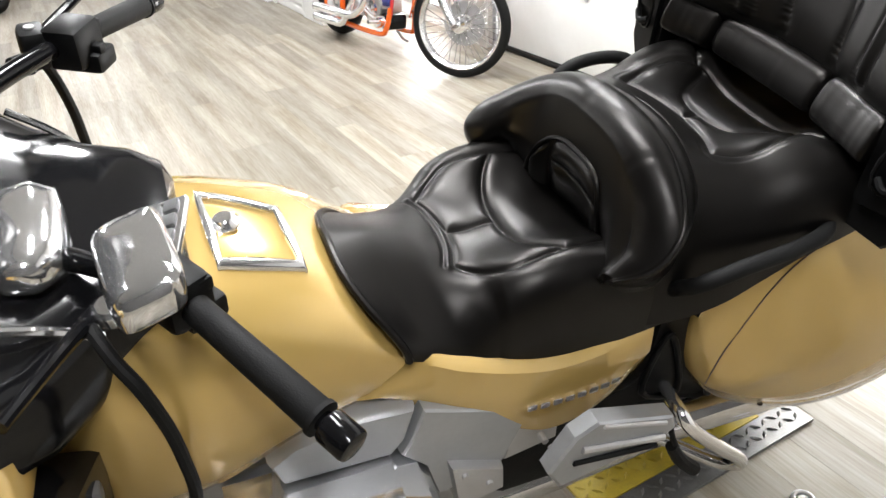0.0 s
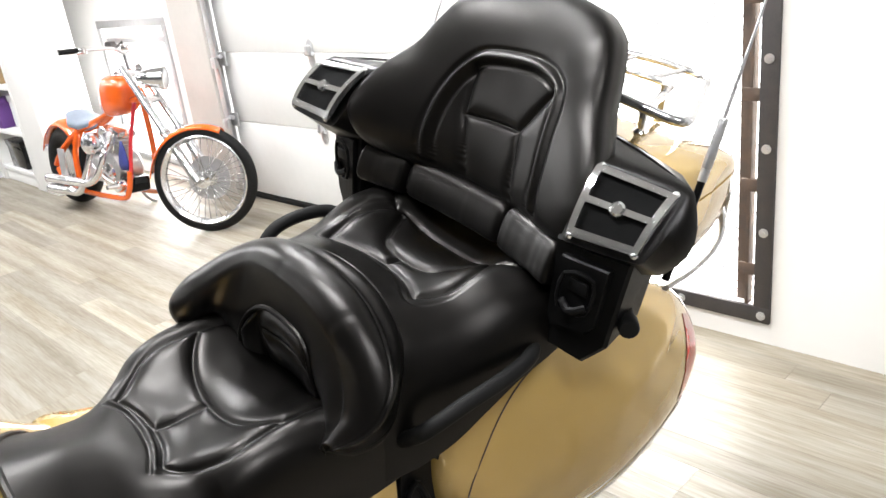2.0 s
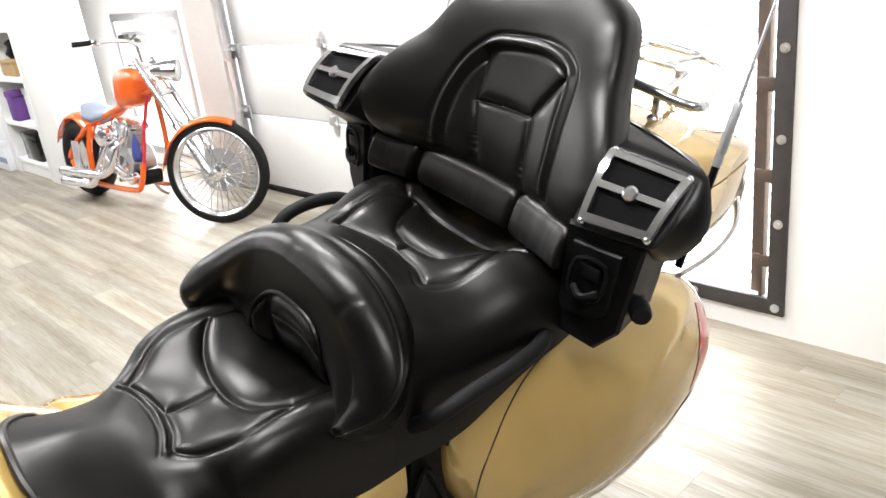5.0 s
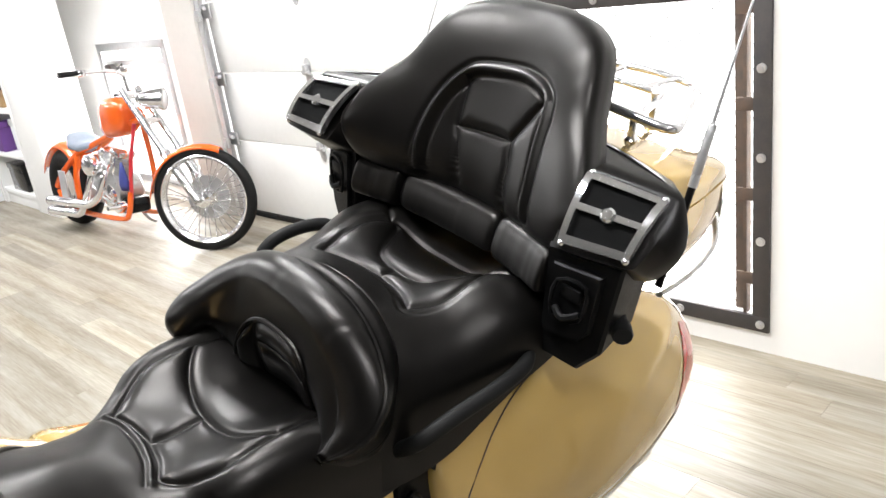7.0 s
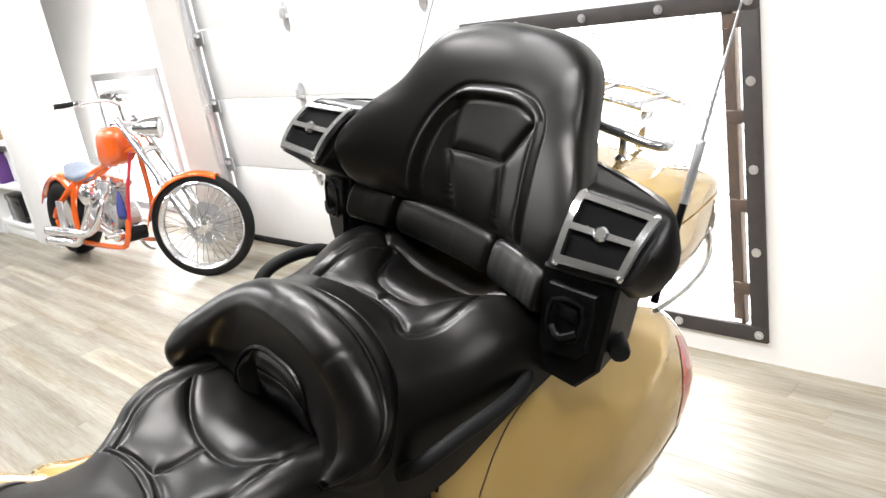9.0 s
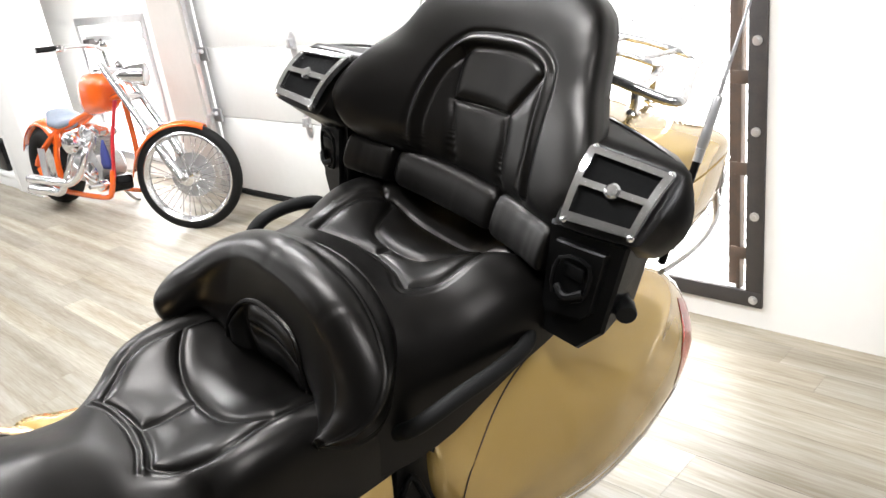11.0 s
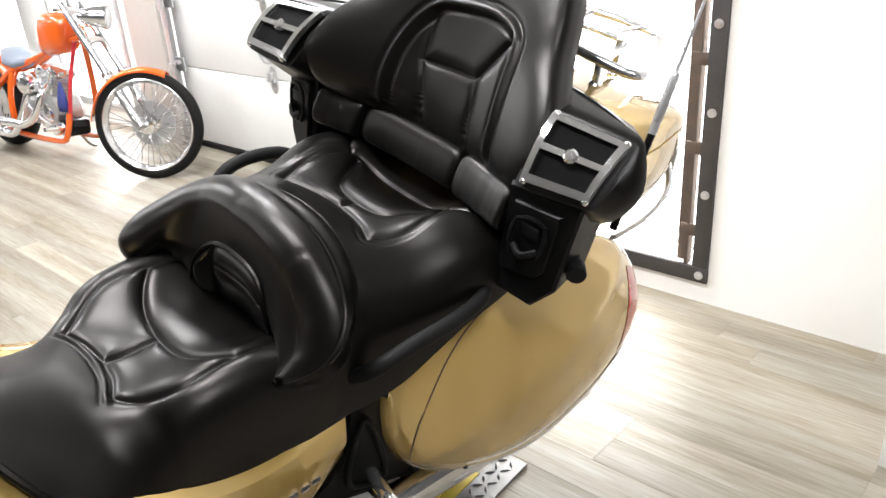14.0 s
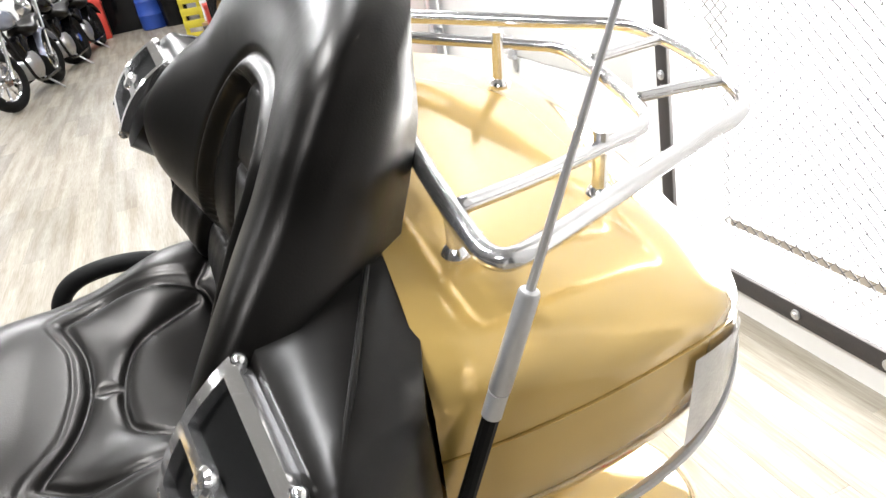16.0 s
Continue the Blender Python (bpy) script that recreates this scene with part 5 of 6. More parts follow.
dolly = thing("motorcycle_dolly", Matrix(), "flat yellow diamond plate dolly with bare steel edge under the motorcycle", "dolly")
diamond_plate("yellow_deck", -1.06, -0.642, 0.62, 1.19, YELLOW, "worn yellow diamond plate", dolly, -0.06)
diamond_plate("steel_edge", -0.639, -0.555, 0.62, 1.30, PLATE, "bare diamond plate edge", dolly, -0.06)
part("edge_bolt", Geo().torus((-0.424, 1.061, 0.006), (0, 0, 1), 0.022, 0.006, 24, 8).cyl((-0.424, 1.061, 0), (-0.424, 1.061, 0.008), 0.012, n=12), STEEL, dolly, "steel floor anchor ring")

# ---- orange chopper by the garage door ----
# its own axes: x forward from the rear axle, y to its left, z up
chop = thing("chopper_motorcycle", pose(-5.64, 1.937, 0, -6, 0, 5.0) @ Matrix.Scale(0.945, 4), "orange custom chopper with chrome engine and spoked front wheel", "motorcycle")
BLUEGREY = material("blue_grey_vinyl", (0.2, 0.24, 0.3), 0.4, 0, (0.15, 0.18, 0.23), 20, 0.7, 0.2, 300)
REDPAINT = material("red_frame_paint", (0.55, 0.03, 0.04), 0.3, 0.1, (0.45, 0.025, 0.03), 10, 0.6, coat=0.6)
ALU = material("cast_aluminium", (0.6, 0.6, 0.6), 0.25, 0.75, (0.42, 0.42, 0.42), 24, 0.8, 0.1, 200, rough2=0.38)
BLUECLOTH = material("blue_cloth", (0.03, 0.04, 0.2), 0.8, 0, (0.02, 0.03, 0.12), 30, 0.7, 0.3, 200)


def spoked_wheel(parent, name, m, R, tr, width, spokes=40):
    w = new(name)
    w.parent = parent
    w.matrix_basis = m
    w["label"] = "chrome spoked wheel with a black tyre"
    part("tyre", Geo().torus((0, 0, 0), (0, 1, 0), R - tr, tr, 64, 16, width), RUBBER, w, sharp=0)
    rr = R - 2.1 * tr
    part("rim", Geo().lathe((0, -0.042, 0), (0, 1, 0), [(rr + 0.018, 0), (rr + 0.026, 0.005), (rr + 0.01, 0.017), (rr - 0.002, 0.031), (rr - 0.002, 0.053), (rr + 0.01, 0.067), (rr + 0.026, 0.079), (rr + 0.018, 0.084), (rr + 0.03, 0.072), (rr + 0.03, 0.012), (rr + 0.018, 0)], 56), POLISHED, w, "polished chrome rim")
    part("hub", Geo().lathe((0, -0.06, 0), (0, 1, 0), [(0.012, -0.02), (0.02, -0.02), (0.022, 0.0), (0.05, 0.008), (0.05, 0.016), (0.026, 0.024), (0.026, 0.096), (0.05, 0.104), (0.05, 0.112), (0.022, 0.12), (0.012, 0.14)], 28), CHROME, w)
    part("brake_disc", Geo().lathe((0, 0.056, 0), (0, 1, 0), [(0.06, 0), (0.145, 0), (0.145, 0.005), (0.06, 0.005), (0.06, 0)], 40), STEEL, w)
    for k in range(spokes):
        q = 2 * math.pi * k / spokes
        sd = 0.045 if k % 2 else -0.045
        q2 = q + (0.42 if (k // 2) % 2 else -0.42)
        part("spoke", Geo().cyl((0.046 * math.cos(q2), sd, 0.046 * math.sin(q2)), (rr * math.cos(q), 0, rr * math.sin(q)), 0.0026, n=5), POLISHED, w, sharp=0)
    return w


WB, TURN_Q = 1.80, 34
spoked_wheel(chop, "front_wheel", pose(WB, 0, 0.345, 0, 0, TURN_Q), 0.345, 0.038, 1.05)
rw = new("rear_wheel")
rw.parent = chop
rw["label"] = "wide rear wheel with a black tyre"
part("tyre", Geo().torus((0, 0, 0.315), (0, 1, 0), 0.225, 0.09, 56, 16, 1.15), RUBBER, rw, sharp=0)
part("rim", Geo().lathe((0, -0.08, 0.315), (0, 1, 0), [(0.06, 0.03), (0.15, 0.02), (0.19, 0.0), (0.2, 0.01), (0.2, 0.15), (0.19, 0.16), (0.15, 0.14), (0.06, 0.13)], 48), CHROME, rw)
# fenders
g = Geo()
for q0, q1, cx, cz, R, hw, mat, nm in ((0.15, 2.75, 0.0, 0.33, 0.345, 0.115, ORANGE, "rear_fender"),):
    rows = [[V(cx + R * math.cos(q) * (1 - 0.25 * abs(t) ** 3 * 0.4), t * hw, cz + R * math.sin(q) - 0.05 * abs(t) ** 3) for t in np.linspace(-1, 1, 13)] for q in np.linspace(q0 + 0.35, q1, 30)]
    part(nm, Geo().grid(rows), mat, chop, "orange rear fender").modifiers.new("t", "SOLIDIFY").thickness = 0.006
cq, sq = math.cos(radians(TURN_Q)), math.sin(radians(TURN_Q))
F = lambda x, y, z: V(WB + x * cq - y * sq, x * sq + y * cq, z)
rows = [[F(0.36 * math.cos(q), t * 0.046, 0.345 + 0.36 * math.sin(q) - 0.03 * abs(t) ** 3) for t in np.linspace(-1, 1, 9)] for q in np.linspace(1.15, 3.0, 26)]
part("front_fender", Geo().grid(rows), ORANGE, chop, "orange front fender").modifiers.new("t", "SOLIDIFY").thickness = 0.006

# frame
T = lambda pts, r, n=10: Geo().tube(pts, r, n)
neck = V(1.16, 0, 0.86)
part("backbone", T([V(0.30, 0, 0.60), V(0.55, 0, 0.66), V(0.85, 0, 0.78), neck], 0.026), ORANGE, chop, "orange frame tube")
for sy in (-1, 1):
    part("rear_stay", T([V(0.0, sy * 0.15, 0.33), V(0.10, sy * 0.15, 0.42), V(0.32, sy * 0.11, 0.585), V(0.5, sy * 0.05, 0.66), V(0.75, 0, 0.75)], 0.022), ORANGE, chop, "orange frame tube")
    part("seat_post", T([V(0.34, sy * 0.11, 0.58), V(0.32, sy * 0.14, 0.40), V(0.33, sy * 0.14, 0.2)], 0.022), ORANGE, chop, "orange frame tube")
    part("lower_rail", T([V(0.02, sy * 0.15, 0.30), V(0.15, sy * 0.15, 0.18), V(0.4, sy * 0.14, 0.15), V(0.9, sy * 0.13, 0.15), V(1.0, sy * 0.12, 0.2), V(1.03, sy * 0.10, 0.35)], 0.02), ORANGE, chop, "orange frame tube")
    part("down_tube", T([V(1.03, sy * 0.10, 0.3), V(1.06, sy * 0.08, 0.55), V(1.10, sy * 0.03, 0.82)], 0.014 if sy < 0 else 0.02), REDPAINT if sy < 0 else ORANGE, chop, "red frame down tube")
# tank and seat
rings = []
for x, hw, zt, zb in ((0.625, 0.03, 0.90, 0.77), (0.64, 0.08, 0.955, 0.735), (0.67, 0.105, 0.985, 0.715), (0.75, 0.118, 1.003, 0.71), (0.88, 0.118, 1.005, 0.725), (0.98, 0.108, 0.992, 0.75), (1.03, 0.085, 0.965, 0.785), (1.05, 0.02, 0.92, 0.85)):
    x, hw = 0.70 + (x - 0.625) * 0.75, hw * 0.88
    rings.append([V(x, p.x, p.z) for p in super_ring(0, 0, (zt + zb) / 2, hw, (zt - zb) / 2, 32, 3.2)])
part("fuel_tank", Geo().loft(rings), ORANGE, chop, "tall orange teardrop fuel tank", sharp=60)
part("fuel_cap", Geo().lathe((0.88, 0, 1.008), (0, 0, 1), [(0.03, 0), (0.03, 0.012), (0.022, 0.02), (0.0001, 0.022)], 20), CHROME, chop)
part("saddle", Geo().loft([[V(x, p.x, p.z) for p in super_ring(0, 0, z, hw, h, 24, 2.6)] for x, z, hw, h in ((0.16, 0.72, 0.02, 0.02), (0.19, 0.705, 0.10, 0.04), (0.28, 0.655, 0.145, 0.045), (0.38, 0.635, 0.13, 0.04), (0.48, 0.655, 0.08, 0.03), (0.54, 0.67, 0.02, 0.012))]), BLUEGREY, chop, "blue-grey vinyl saddle", sharp=0)
# engine: two finned cylinders, rocker boxes, cases
en = new("v_twin_engine")
en.parent = chop
en["label"] = "polished v twin engine"
for lean in (-22, 22):
    m = Matrix.Translation((0.72, 0, 0.36)) @ pose(0, 0, 0, 0, lean, 0)
    for k in range(9):
        r = 0.078 if k < 7 else 0.07
        g = Geo().cyl((0, 0, 0.06 + 0.019 * k), (0, 0, 0.07 + 0.019 * k), r, n=20)
        q = part("cooling_fin", g, ALU, en)
        q.matrix_basis = m
    part("cylinder", Geo().cyl((0, 0, 0), (0, 0, 0.24), 0.058, n=20), ALU, en).matrix_basis = m
    part("rocker_box", Geo().box((0, 0, 0.265), (0.12, 0.15, 0.06), 0.022), CHROME, en).matrix_basis = m
    part("pushrod_tube", Geo().cyl((0.02, -0.085, -0.02), (0.02, -0.075, 0.24), 0.009, n=8).cyl((-0.02, -0.085, -0.02), (-0.02, -0.075, 0.24), 0.009, n=8), CHROME, en).matrix_basis = m
part("crankcase", Geo().lathe((0.72, -0.11, 0.33), (0, 1, 0), [(0.0001, -0.01), (0.06, -0.01), (0.10, 0.0), (0.135, 0.02), (0.14, 0.2), (0.12, 0.22)], 28), ALU, en)
part("cam_cover", Geo().lathe((0.74, -0.125, 0.31), (0, 1, 0), [(0.0001, -0.012), (0.05, -0.01), (0.085, 0.0), (0.09, 0.02)], 24), CHROME, en)
part("gearbox", Geo().box((0.45, 0, 0.32), (0.22, 0.2, 0.2), 0.05), ALU, en)
part("air_cleaner", Geo().lathe((0.66, -0.17, 0.535), (0.1, -1, 0.05), [(0.0001, 0.05), (0.05, 0.048), (0.075, 0.03), (0.08, 0.0), (0.06, -0.03)], 24), CHROME, en, "chrome finned air cleaner")
for k in range(10):
    q = 2 * math.pi * k / 10
    part("cleaner_rib", Geo().tube([V(0.66, -0.215, 0.535) + V(0.02 * math.cos(q), 0, 0.02 * math.sin(q)), V(0.66, -0.198, 0.535) + V(0.075 * math.cos(q), 0, 0.075 * math.sin(q))], 0.005, 6, smooth=1), ALU, en)
part("oil_tank", Geo().lathe((0.42, -0.1, 0.50), (0, 1, 0), [(0.05, 0), (0.075, 0.012), (0.08, 0.03), (0.08, 0.18), (0.06, 0.2)], 24), CHROME, chop, "round chrome oil tank")
part("starter", Geo().box((0.93, -0.02, 0.24), (0.12, 0.18, 0.12), 0.03), GLOSSBLACK, en, "black oil filter housing")
part("filter", Geo().cyl((0.93, -0.17, 0.24), (0.93, -0.05, 0.24), 0.042, n=18, bevel=0.006), CHROME, en)
part("cloth_bag", Geo().loft([[V(0.98 + p.x, -0.11 + p.z * 0.4, z) for p in super_ring(0, 0, 0, r, r, 14, 2)] for z, r in ((0.36, 0.045), (0.40, 0.06), (0.46, 0.05), (0.52, 0.03), (0.56, 0.012))]), BLUECLOTH, chop, "blue cloth pouch tied to the frame", sharp=0)
# exhausts on the right side
for k, (z, x0) in enumerate(((0.245, 0.80), (0.165, 0.62))):
    hx = x0
    pts = [V(hx, -0.10, 0.52), V(hx + 0.03, -0.17, 0.47), V(hx - 0.02, -0.20, 0.34), V(hx - 0.16, -0.215, z + 0.01), V(hx - 0.34, -0.22, z), V(0.14, -0.225, z - 0.005), V(0.0, -0.225, z - 0.01)]
    part("exhaust_pipe", Geo().tube(pts, [0.024, 0.024, 0.025, 0.028, 0.036, 0.038, 0.038], 14), CHROME, chop, "chrome exhaust pipe", sharp=0)
part("belt_guard", Geo().box((0.2, -0.19, 0.36), (0.10, 0.012, 0.22), 0.004), STEEL, chop)
# fork, lamp, handlebar
for sy in (-1, 1):
    top, ax = V(1.06, 0, 1.06) + V(-sq, cq, 0) * sy * 0.115, F(0, sy * 0.115, 0.345)
    mid = top.lerp(ax, 0.58)
    part("fork_tube", Geo().cyl(top, mid, 0.024, n=14), POLISHED, chop, "chrome fork tube")
    part("fork_slider", Geo().cyl(mid, ax, 0.034, 0.03, 14, 0.004).cyl(mid - (ax - top).normalized() * 0.012, mid + (ax - top).normalized() * 0.012, 0.038, n=14), POLISHED, chop, "polished fork slider")
part("steering_head", Geo().cyl(neck - V(0.05, 0, -0.06), neck + V(0.045, 0, -0.06), 0.034, n=14), ORANGE, chop)
for t in (0.06, 0.30):
    a = V(1.06, 0, 1.06).lerp(F(0, 0, 0.345), t)
    part("fork_yoke", Geo().box(a, (0.06, 0.25, 0.03), 0.01, pose(0, 0, 0, 0, 35, TURN_Q)), CHROME, chop)
hl_ = V(1.36, 0.02, 0.985)
hd = V(0.72, 0.69, -0.05).normalized()
part("headlight", Geo().lathe(hl_, hd, [(0.0001, -0.15), (0.025, -0.135), (0.052, -0.09), (0.068, -0.03), (0.074, 0.02), (0.08, 0.035), (0.08, 0.052), (0.07, 0.056)], 28), CHROME, chop, "chrome bullet headlight")
part("headlight_lens", Geo().lathe(hl_, hd, [(0.07, 0.052), (0.056, 0.064), (0.028, 0.07), (0.0001, 0.072)], 24), CLEARLENS, chop, "clear headlight lens")
part("headlight_bracket", Geo().tube([hl_ - hd * 0.05, V(1.25, 0, 0.93), V(1.18, 0, 0.93)], 0.014, 8), CHROME, chop)
bar = [V(1.02, 0, 1.15) + V(-sq, cq, 0) * y + V(-cq, -sq, 0) * x + V(0, 0, z) for y, x, z in ((-0.42, 0.22, 0.03), (-0.30, 0.14, 0.035), (-0.2, 0.05, 0.04), (-0.12, 0.0, 0.03), (0, 0, 0.0), (0.12, 0.0, 0.03), (0.2, 0.05, 0.04), (0.30, 0.14, 0.035), (0.42, 0.22, 0.03))]
part("handlebar", Geo().tube(bar, 0.0125, 10), CHROME, chop, "wide chrome handlebar")
part("riser", Geo().cyl(V(1.06, 0, 1.04), V(1.02, 0, 1.15), 0.018, n=10), CHROME, chop)
for i, j in ((0, 1), (-1, -2)):
    part("grip", Geo().cyl(bar[i], bar[i].lerp(bar[j], 0.85), 0.019, n=12), RUBBER, chop, "black rubber grip")
    part("control", Geo().box(bar[j], (0.07, 0.05, 0.045), 0.012, pose(0, 0, 0, 0, 0, TURN_Q)), CHROME, chop, "chrome brake cylinder")
    part("lever", Geo().tube([bar[j] + V(0.03, 0, -0.01), bar[j].lerp(bar[i], 0.5) + V(0.055, 0, -0.02), bar[i] + V(0.05, 0, -0.02)], 0.006, 6), CHROME, chop)
part("side_stand", Geo().tube([V(0.7, 0.12, 0.16), V(0.68, 0.20, 0.06), V(0.67, 0.26, 0.03)], 0.012, 8), STEEL, chop)
part("foot_peg", Geo().cyl(V(0.98, -0.13, 0.25), V(1.0, -0.27, 0.26), 0.015, n=10), CHROME, chop)
part("oil_line", Geo().tube([V(0.5, -0.12, 0.45), V(0.6, -0.15, 0.36), V(0.78, -0.15, 0.28), V(0.9, -0.1, 0.22)], 0.007, 6), STEEL, chop)

# ---- storage shelves and clutter at the far end ----
PAPER = material("white_box_card", (0.72, 0.73, 0.75), 0.7, 0, (0.62, 0.63, 0.66), 12, 0.7)
BLUEBAND = material("blue_grey_print", (0.2, 0.23, 0.33), 0.7, 0, (0.26, 0.29, 0.4), 12, 0.7)
BROWN = material("brown_card", (0.4, 0.26, 0.13), 0.8, 0, (0.33, 0.21, 0.1), 10, 0.7)
PURPLE = material("purple_print", (0.12, 0.04, 0.22), 0.6, 0, (0.09, 0.03, 0.17), 12, 0.6)
BINYELLOW = material("yellow_plastic", (0.62, 0.52, 0.04), 0.5, 0, (0.5, 0.42, 0.04), 10, 0.7)
REDPLASTIC = material("red_plastic", (0.55, 0.05, 0.03), 0.45, 0, (0.42, 0.04, 0.03), 10, 0.6)
BLUEPLASTIC = material("blue_plastic", (0.02, 0.07, 0.35), 0.45, 0, (0.02, 0.05, 0.26), 10, 0.6)
WOODT = material("light_timber", (0.42, 0.3, 0.17), 0.7, 0, (0.33, 0.23, 0.12), 8, 0.8, 0.1, 100, stretch=(1, 1, 6))
# the shelves run at a slight angle to the room
SHELVES = pose(-5.99, 1.90, 0, 0, 0, 0.5)


def on_shelf(x, y, z, rz=0):
    return SHELVES @ pose(x, y, z, 0, 0, rz)


def shelf_unit(name, x0, x1, levels, top, depth, label, closed=True):
    s = thing(name, SHELVES, label, "shelf", "storage shelves")
    t = 0.05
    if closed:
        part("side_panel", Geo().box((x0 + t / 2, depth / 2, top / 2), (t, depth, top), 0.004), SHELFWHITE, s)
    else:
        part("post", Geo().box((x0 + t, 0.06, top / 2), (0.1, 0.1, top), 0.004), SHELFWHITE, s)
    part("side_panel", Geo().box((x1 - t / 2, depth / 2, top / 2), (t, depth, top), 0.004), SHELFWHITE, s)
    part("back_panel", Geo().box(((x0 + x1) / 2, depth - 0.012, top / 2), (x1 - x0 - 2 * t, 0.02, top), 0), SHELFWHITE, s)
    for z in levels:
        part("shelf_board", Geo().box(((x0 + x1) / 2, depth / 2 - 0.01, z), (x1 - x0 - 2 * t, depth - 0.03, 0.04), 0.004), SHELFWHITE, s)
    if closed:
        part("plinth", Geo().box(((x0 + x1) / 2, 0.03, 0.06), (x1 - x0 - 2 * t, 0.02, 0.115), 0.002), SHELFWHITE, s)
    part("valance", Geo().box(((x0 + x1) / 2, 0.02, (1.62 + top) / 2), (x1 - x0 - 2 * t, 0.02, top - 1.62), 0.002), SHELFWHITE, s)
    return s


shelf_unit("storage_shelf", -1.34, -0.44, (0.12, 0.46, 0.84, 1.24), 2.4, 0.42, "tall white painted open storage shelf")
solid("shelf_end_panel", Geo().box((-0.219, 0.21, 1.2), (0.436, 0.42, 2.4), 0.006), SHELFWHITE, "white boxed end panel of the shelves", "panel", kind="structure").matrix_world = SHELVES
shelf_unit("storage_shelf", -5.3, -1.36, (1.35,), 2.4, 0.6, "wide white storage bay with an open lower part", False)


def carton(m, sx, sy, sz, mat, label, band=None, name="carton"):
    b = thing(name, m, label, "box")
    part("box_body", Geo().box((0, 0, sz * 0.42), (sx, sy, sz * 0.84), 0.006), mat, b)
    part("box_lid", Geo().box((0, 0, sz * 0.9), (sx + 0.015, sy + 0.015, sz * 0.2), 0.006), mat, b)
    if band:
        part("printed_band", Geo().box((0, -sy / 2 - 0.002, sz * 0.35), (sx * 0.98, 0.004, sz * 0.18), 0), band, b)
        part("hand_hole", Geo().box((0, -sy / 2 - 0.003, sz * 0.66), (0.09, 0.004, 0.03), 0), GLOSSBLACK, b)
    return b


# shelf contents
carton(on_shelf(-0.86, 0.19, 0.142), 0.36, 0.34, 0.24, GLOSSBLACK, "black plastic storage crate on the bottom shelf", name="storage_crate")
carton(on_shelf(-1.02, 0.14, 0.482), 0.16, 0.26, 0.25, PURPLE, "purple printed carton on the shelf")
carton(on_shelf(-0.76, 0.24, 0.482), 0.24, 0.30, 0.27, PAPER, "white carton on the middle shelf")
carton(on_shelf(-0.90, 0.17, 0.862), 0.34, 0.26, 0.13, BROWN, "small brown cardboard box on the shelf")
g = Geo().loft([[V(p.x * 1.3, p.z, z) for p in super_ring(0, 0, 0, r, r * 0.8, 16, 2)] for z, r in ((0.0, 0.07), (0.04, 0.10), (0.09, 0.07), (0.13, 0.09), (0.16, 0.03))])
solid("black_parts_bag", g, PLASTIC, "black bag of parts on the brown box", "bag", sharp=0).matrix_world = on_shelf(-0.92, 0.15, 0.996)
# file boxes stacked beside the shelf
bx = carton(on_shelf(-1.60, 0.12, 0.002), 0.40, 0.36, 0.285, PAPER, "white file box with a blue band, stacked", BLUEBAND, "file_box")
tagged(bx, group="stacked file boxes")
for i in range(4):
    for k in range(2):
        if i or k:
            copy_thing(bx, on_shelf(-1.60 - 0.44 * i, 0.12 + 0.012 * ((i * 7 + k * 3) % 3), 0.002 + 0.287 * k, 1.5 * ((i * 5 + k) % 3 - 1)))
# tyres and parts over the boxes
ty = solid("loose_tyre", Geo().torus((0, 0, 0), (0, 1, 0), 0.25, 0.036, 40, 12), RUBBER, "black motorcycle tyre leaning on the boxes", "tyre", "spare tyres", sharp=0)
ty.matrix_world = pose(-8.2, 2.15, 0.83, 35, 0, 25)
for x, y, z, r in ((-8.5, 2.12, 0.82, 40), (-8.8, 2.1, 0.82, 15), (-9.15, 2.08, 0.82, 55)):
    copy_thing(ty, pose(x, y, z, 32, 0, r))
solid("sloped_panel", Geo().box((0, 0, 0), (1.3, 0.04, 0.14), 0.004, pose(0, 0, 0, 0, 22, 0)), SHELFWHITE, "white board leaning in the bay", "board").matrix_world = pose(-8.4, 1.96, 1.12)
rng = random.Random(9)
mats = [(BROWN, "brown cardboard carton in the workshop clutter"), (GLOSSBLACK, "black plastic case in the clutter"), (DARKSTEEL, "dark steel parts bin in the clutter"), (PAPER, "white carton in the clutter"), (GLOSSBLACK, "black plastic case in the clutter"), (REDPLASTIC, "red plastic tool box in the clutter"), (DARKSTEEL, "dark steel parts bin in the clutter")]
# stacked clutter in the open bay
for i, (x, y) in enumerate(((-13.25, 1.42), (-13.6, 1.25), (-13.7, 1.62), (-14.1, 1.15), (-14.2, 1.5), (-14.6, 1.3), (-14.7, 1.65), (-15.1, 1.2), (-15.2, 1.55), (-15.6, 1.4))):
    z = 0.002
    for k in range(2 + (i * 7) % 3):
        m_, lb = mats[(i * 3 + k * 2 + (i * k) % 2) % 7]
        h = 0.16 + 0.05 * ((i + k * 3) % 4)
        carton(pose(-9.45 + (x + 13.25) * 0.62 + 0.03 * ((i + k) % 3), 1.80 + (y - 1.15) * 0.8 + 0.02 * (k % 2), z, 0, 0, (i * 23 + k * 31) % 40 - 20), 0.34 - 0.04 * (k + i % 2), 0.30 - 0.03 * k, h, m_, lb)
        z += h + 0.004
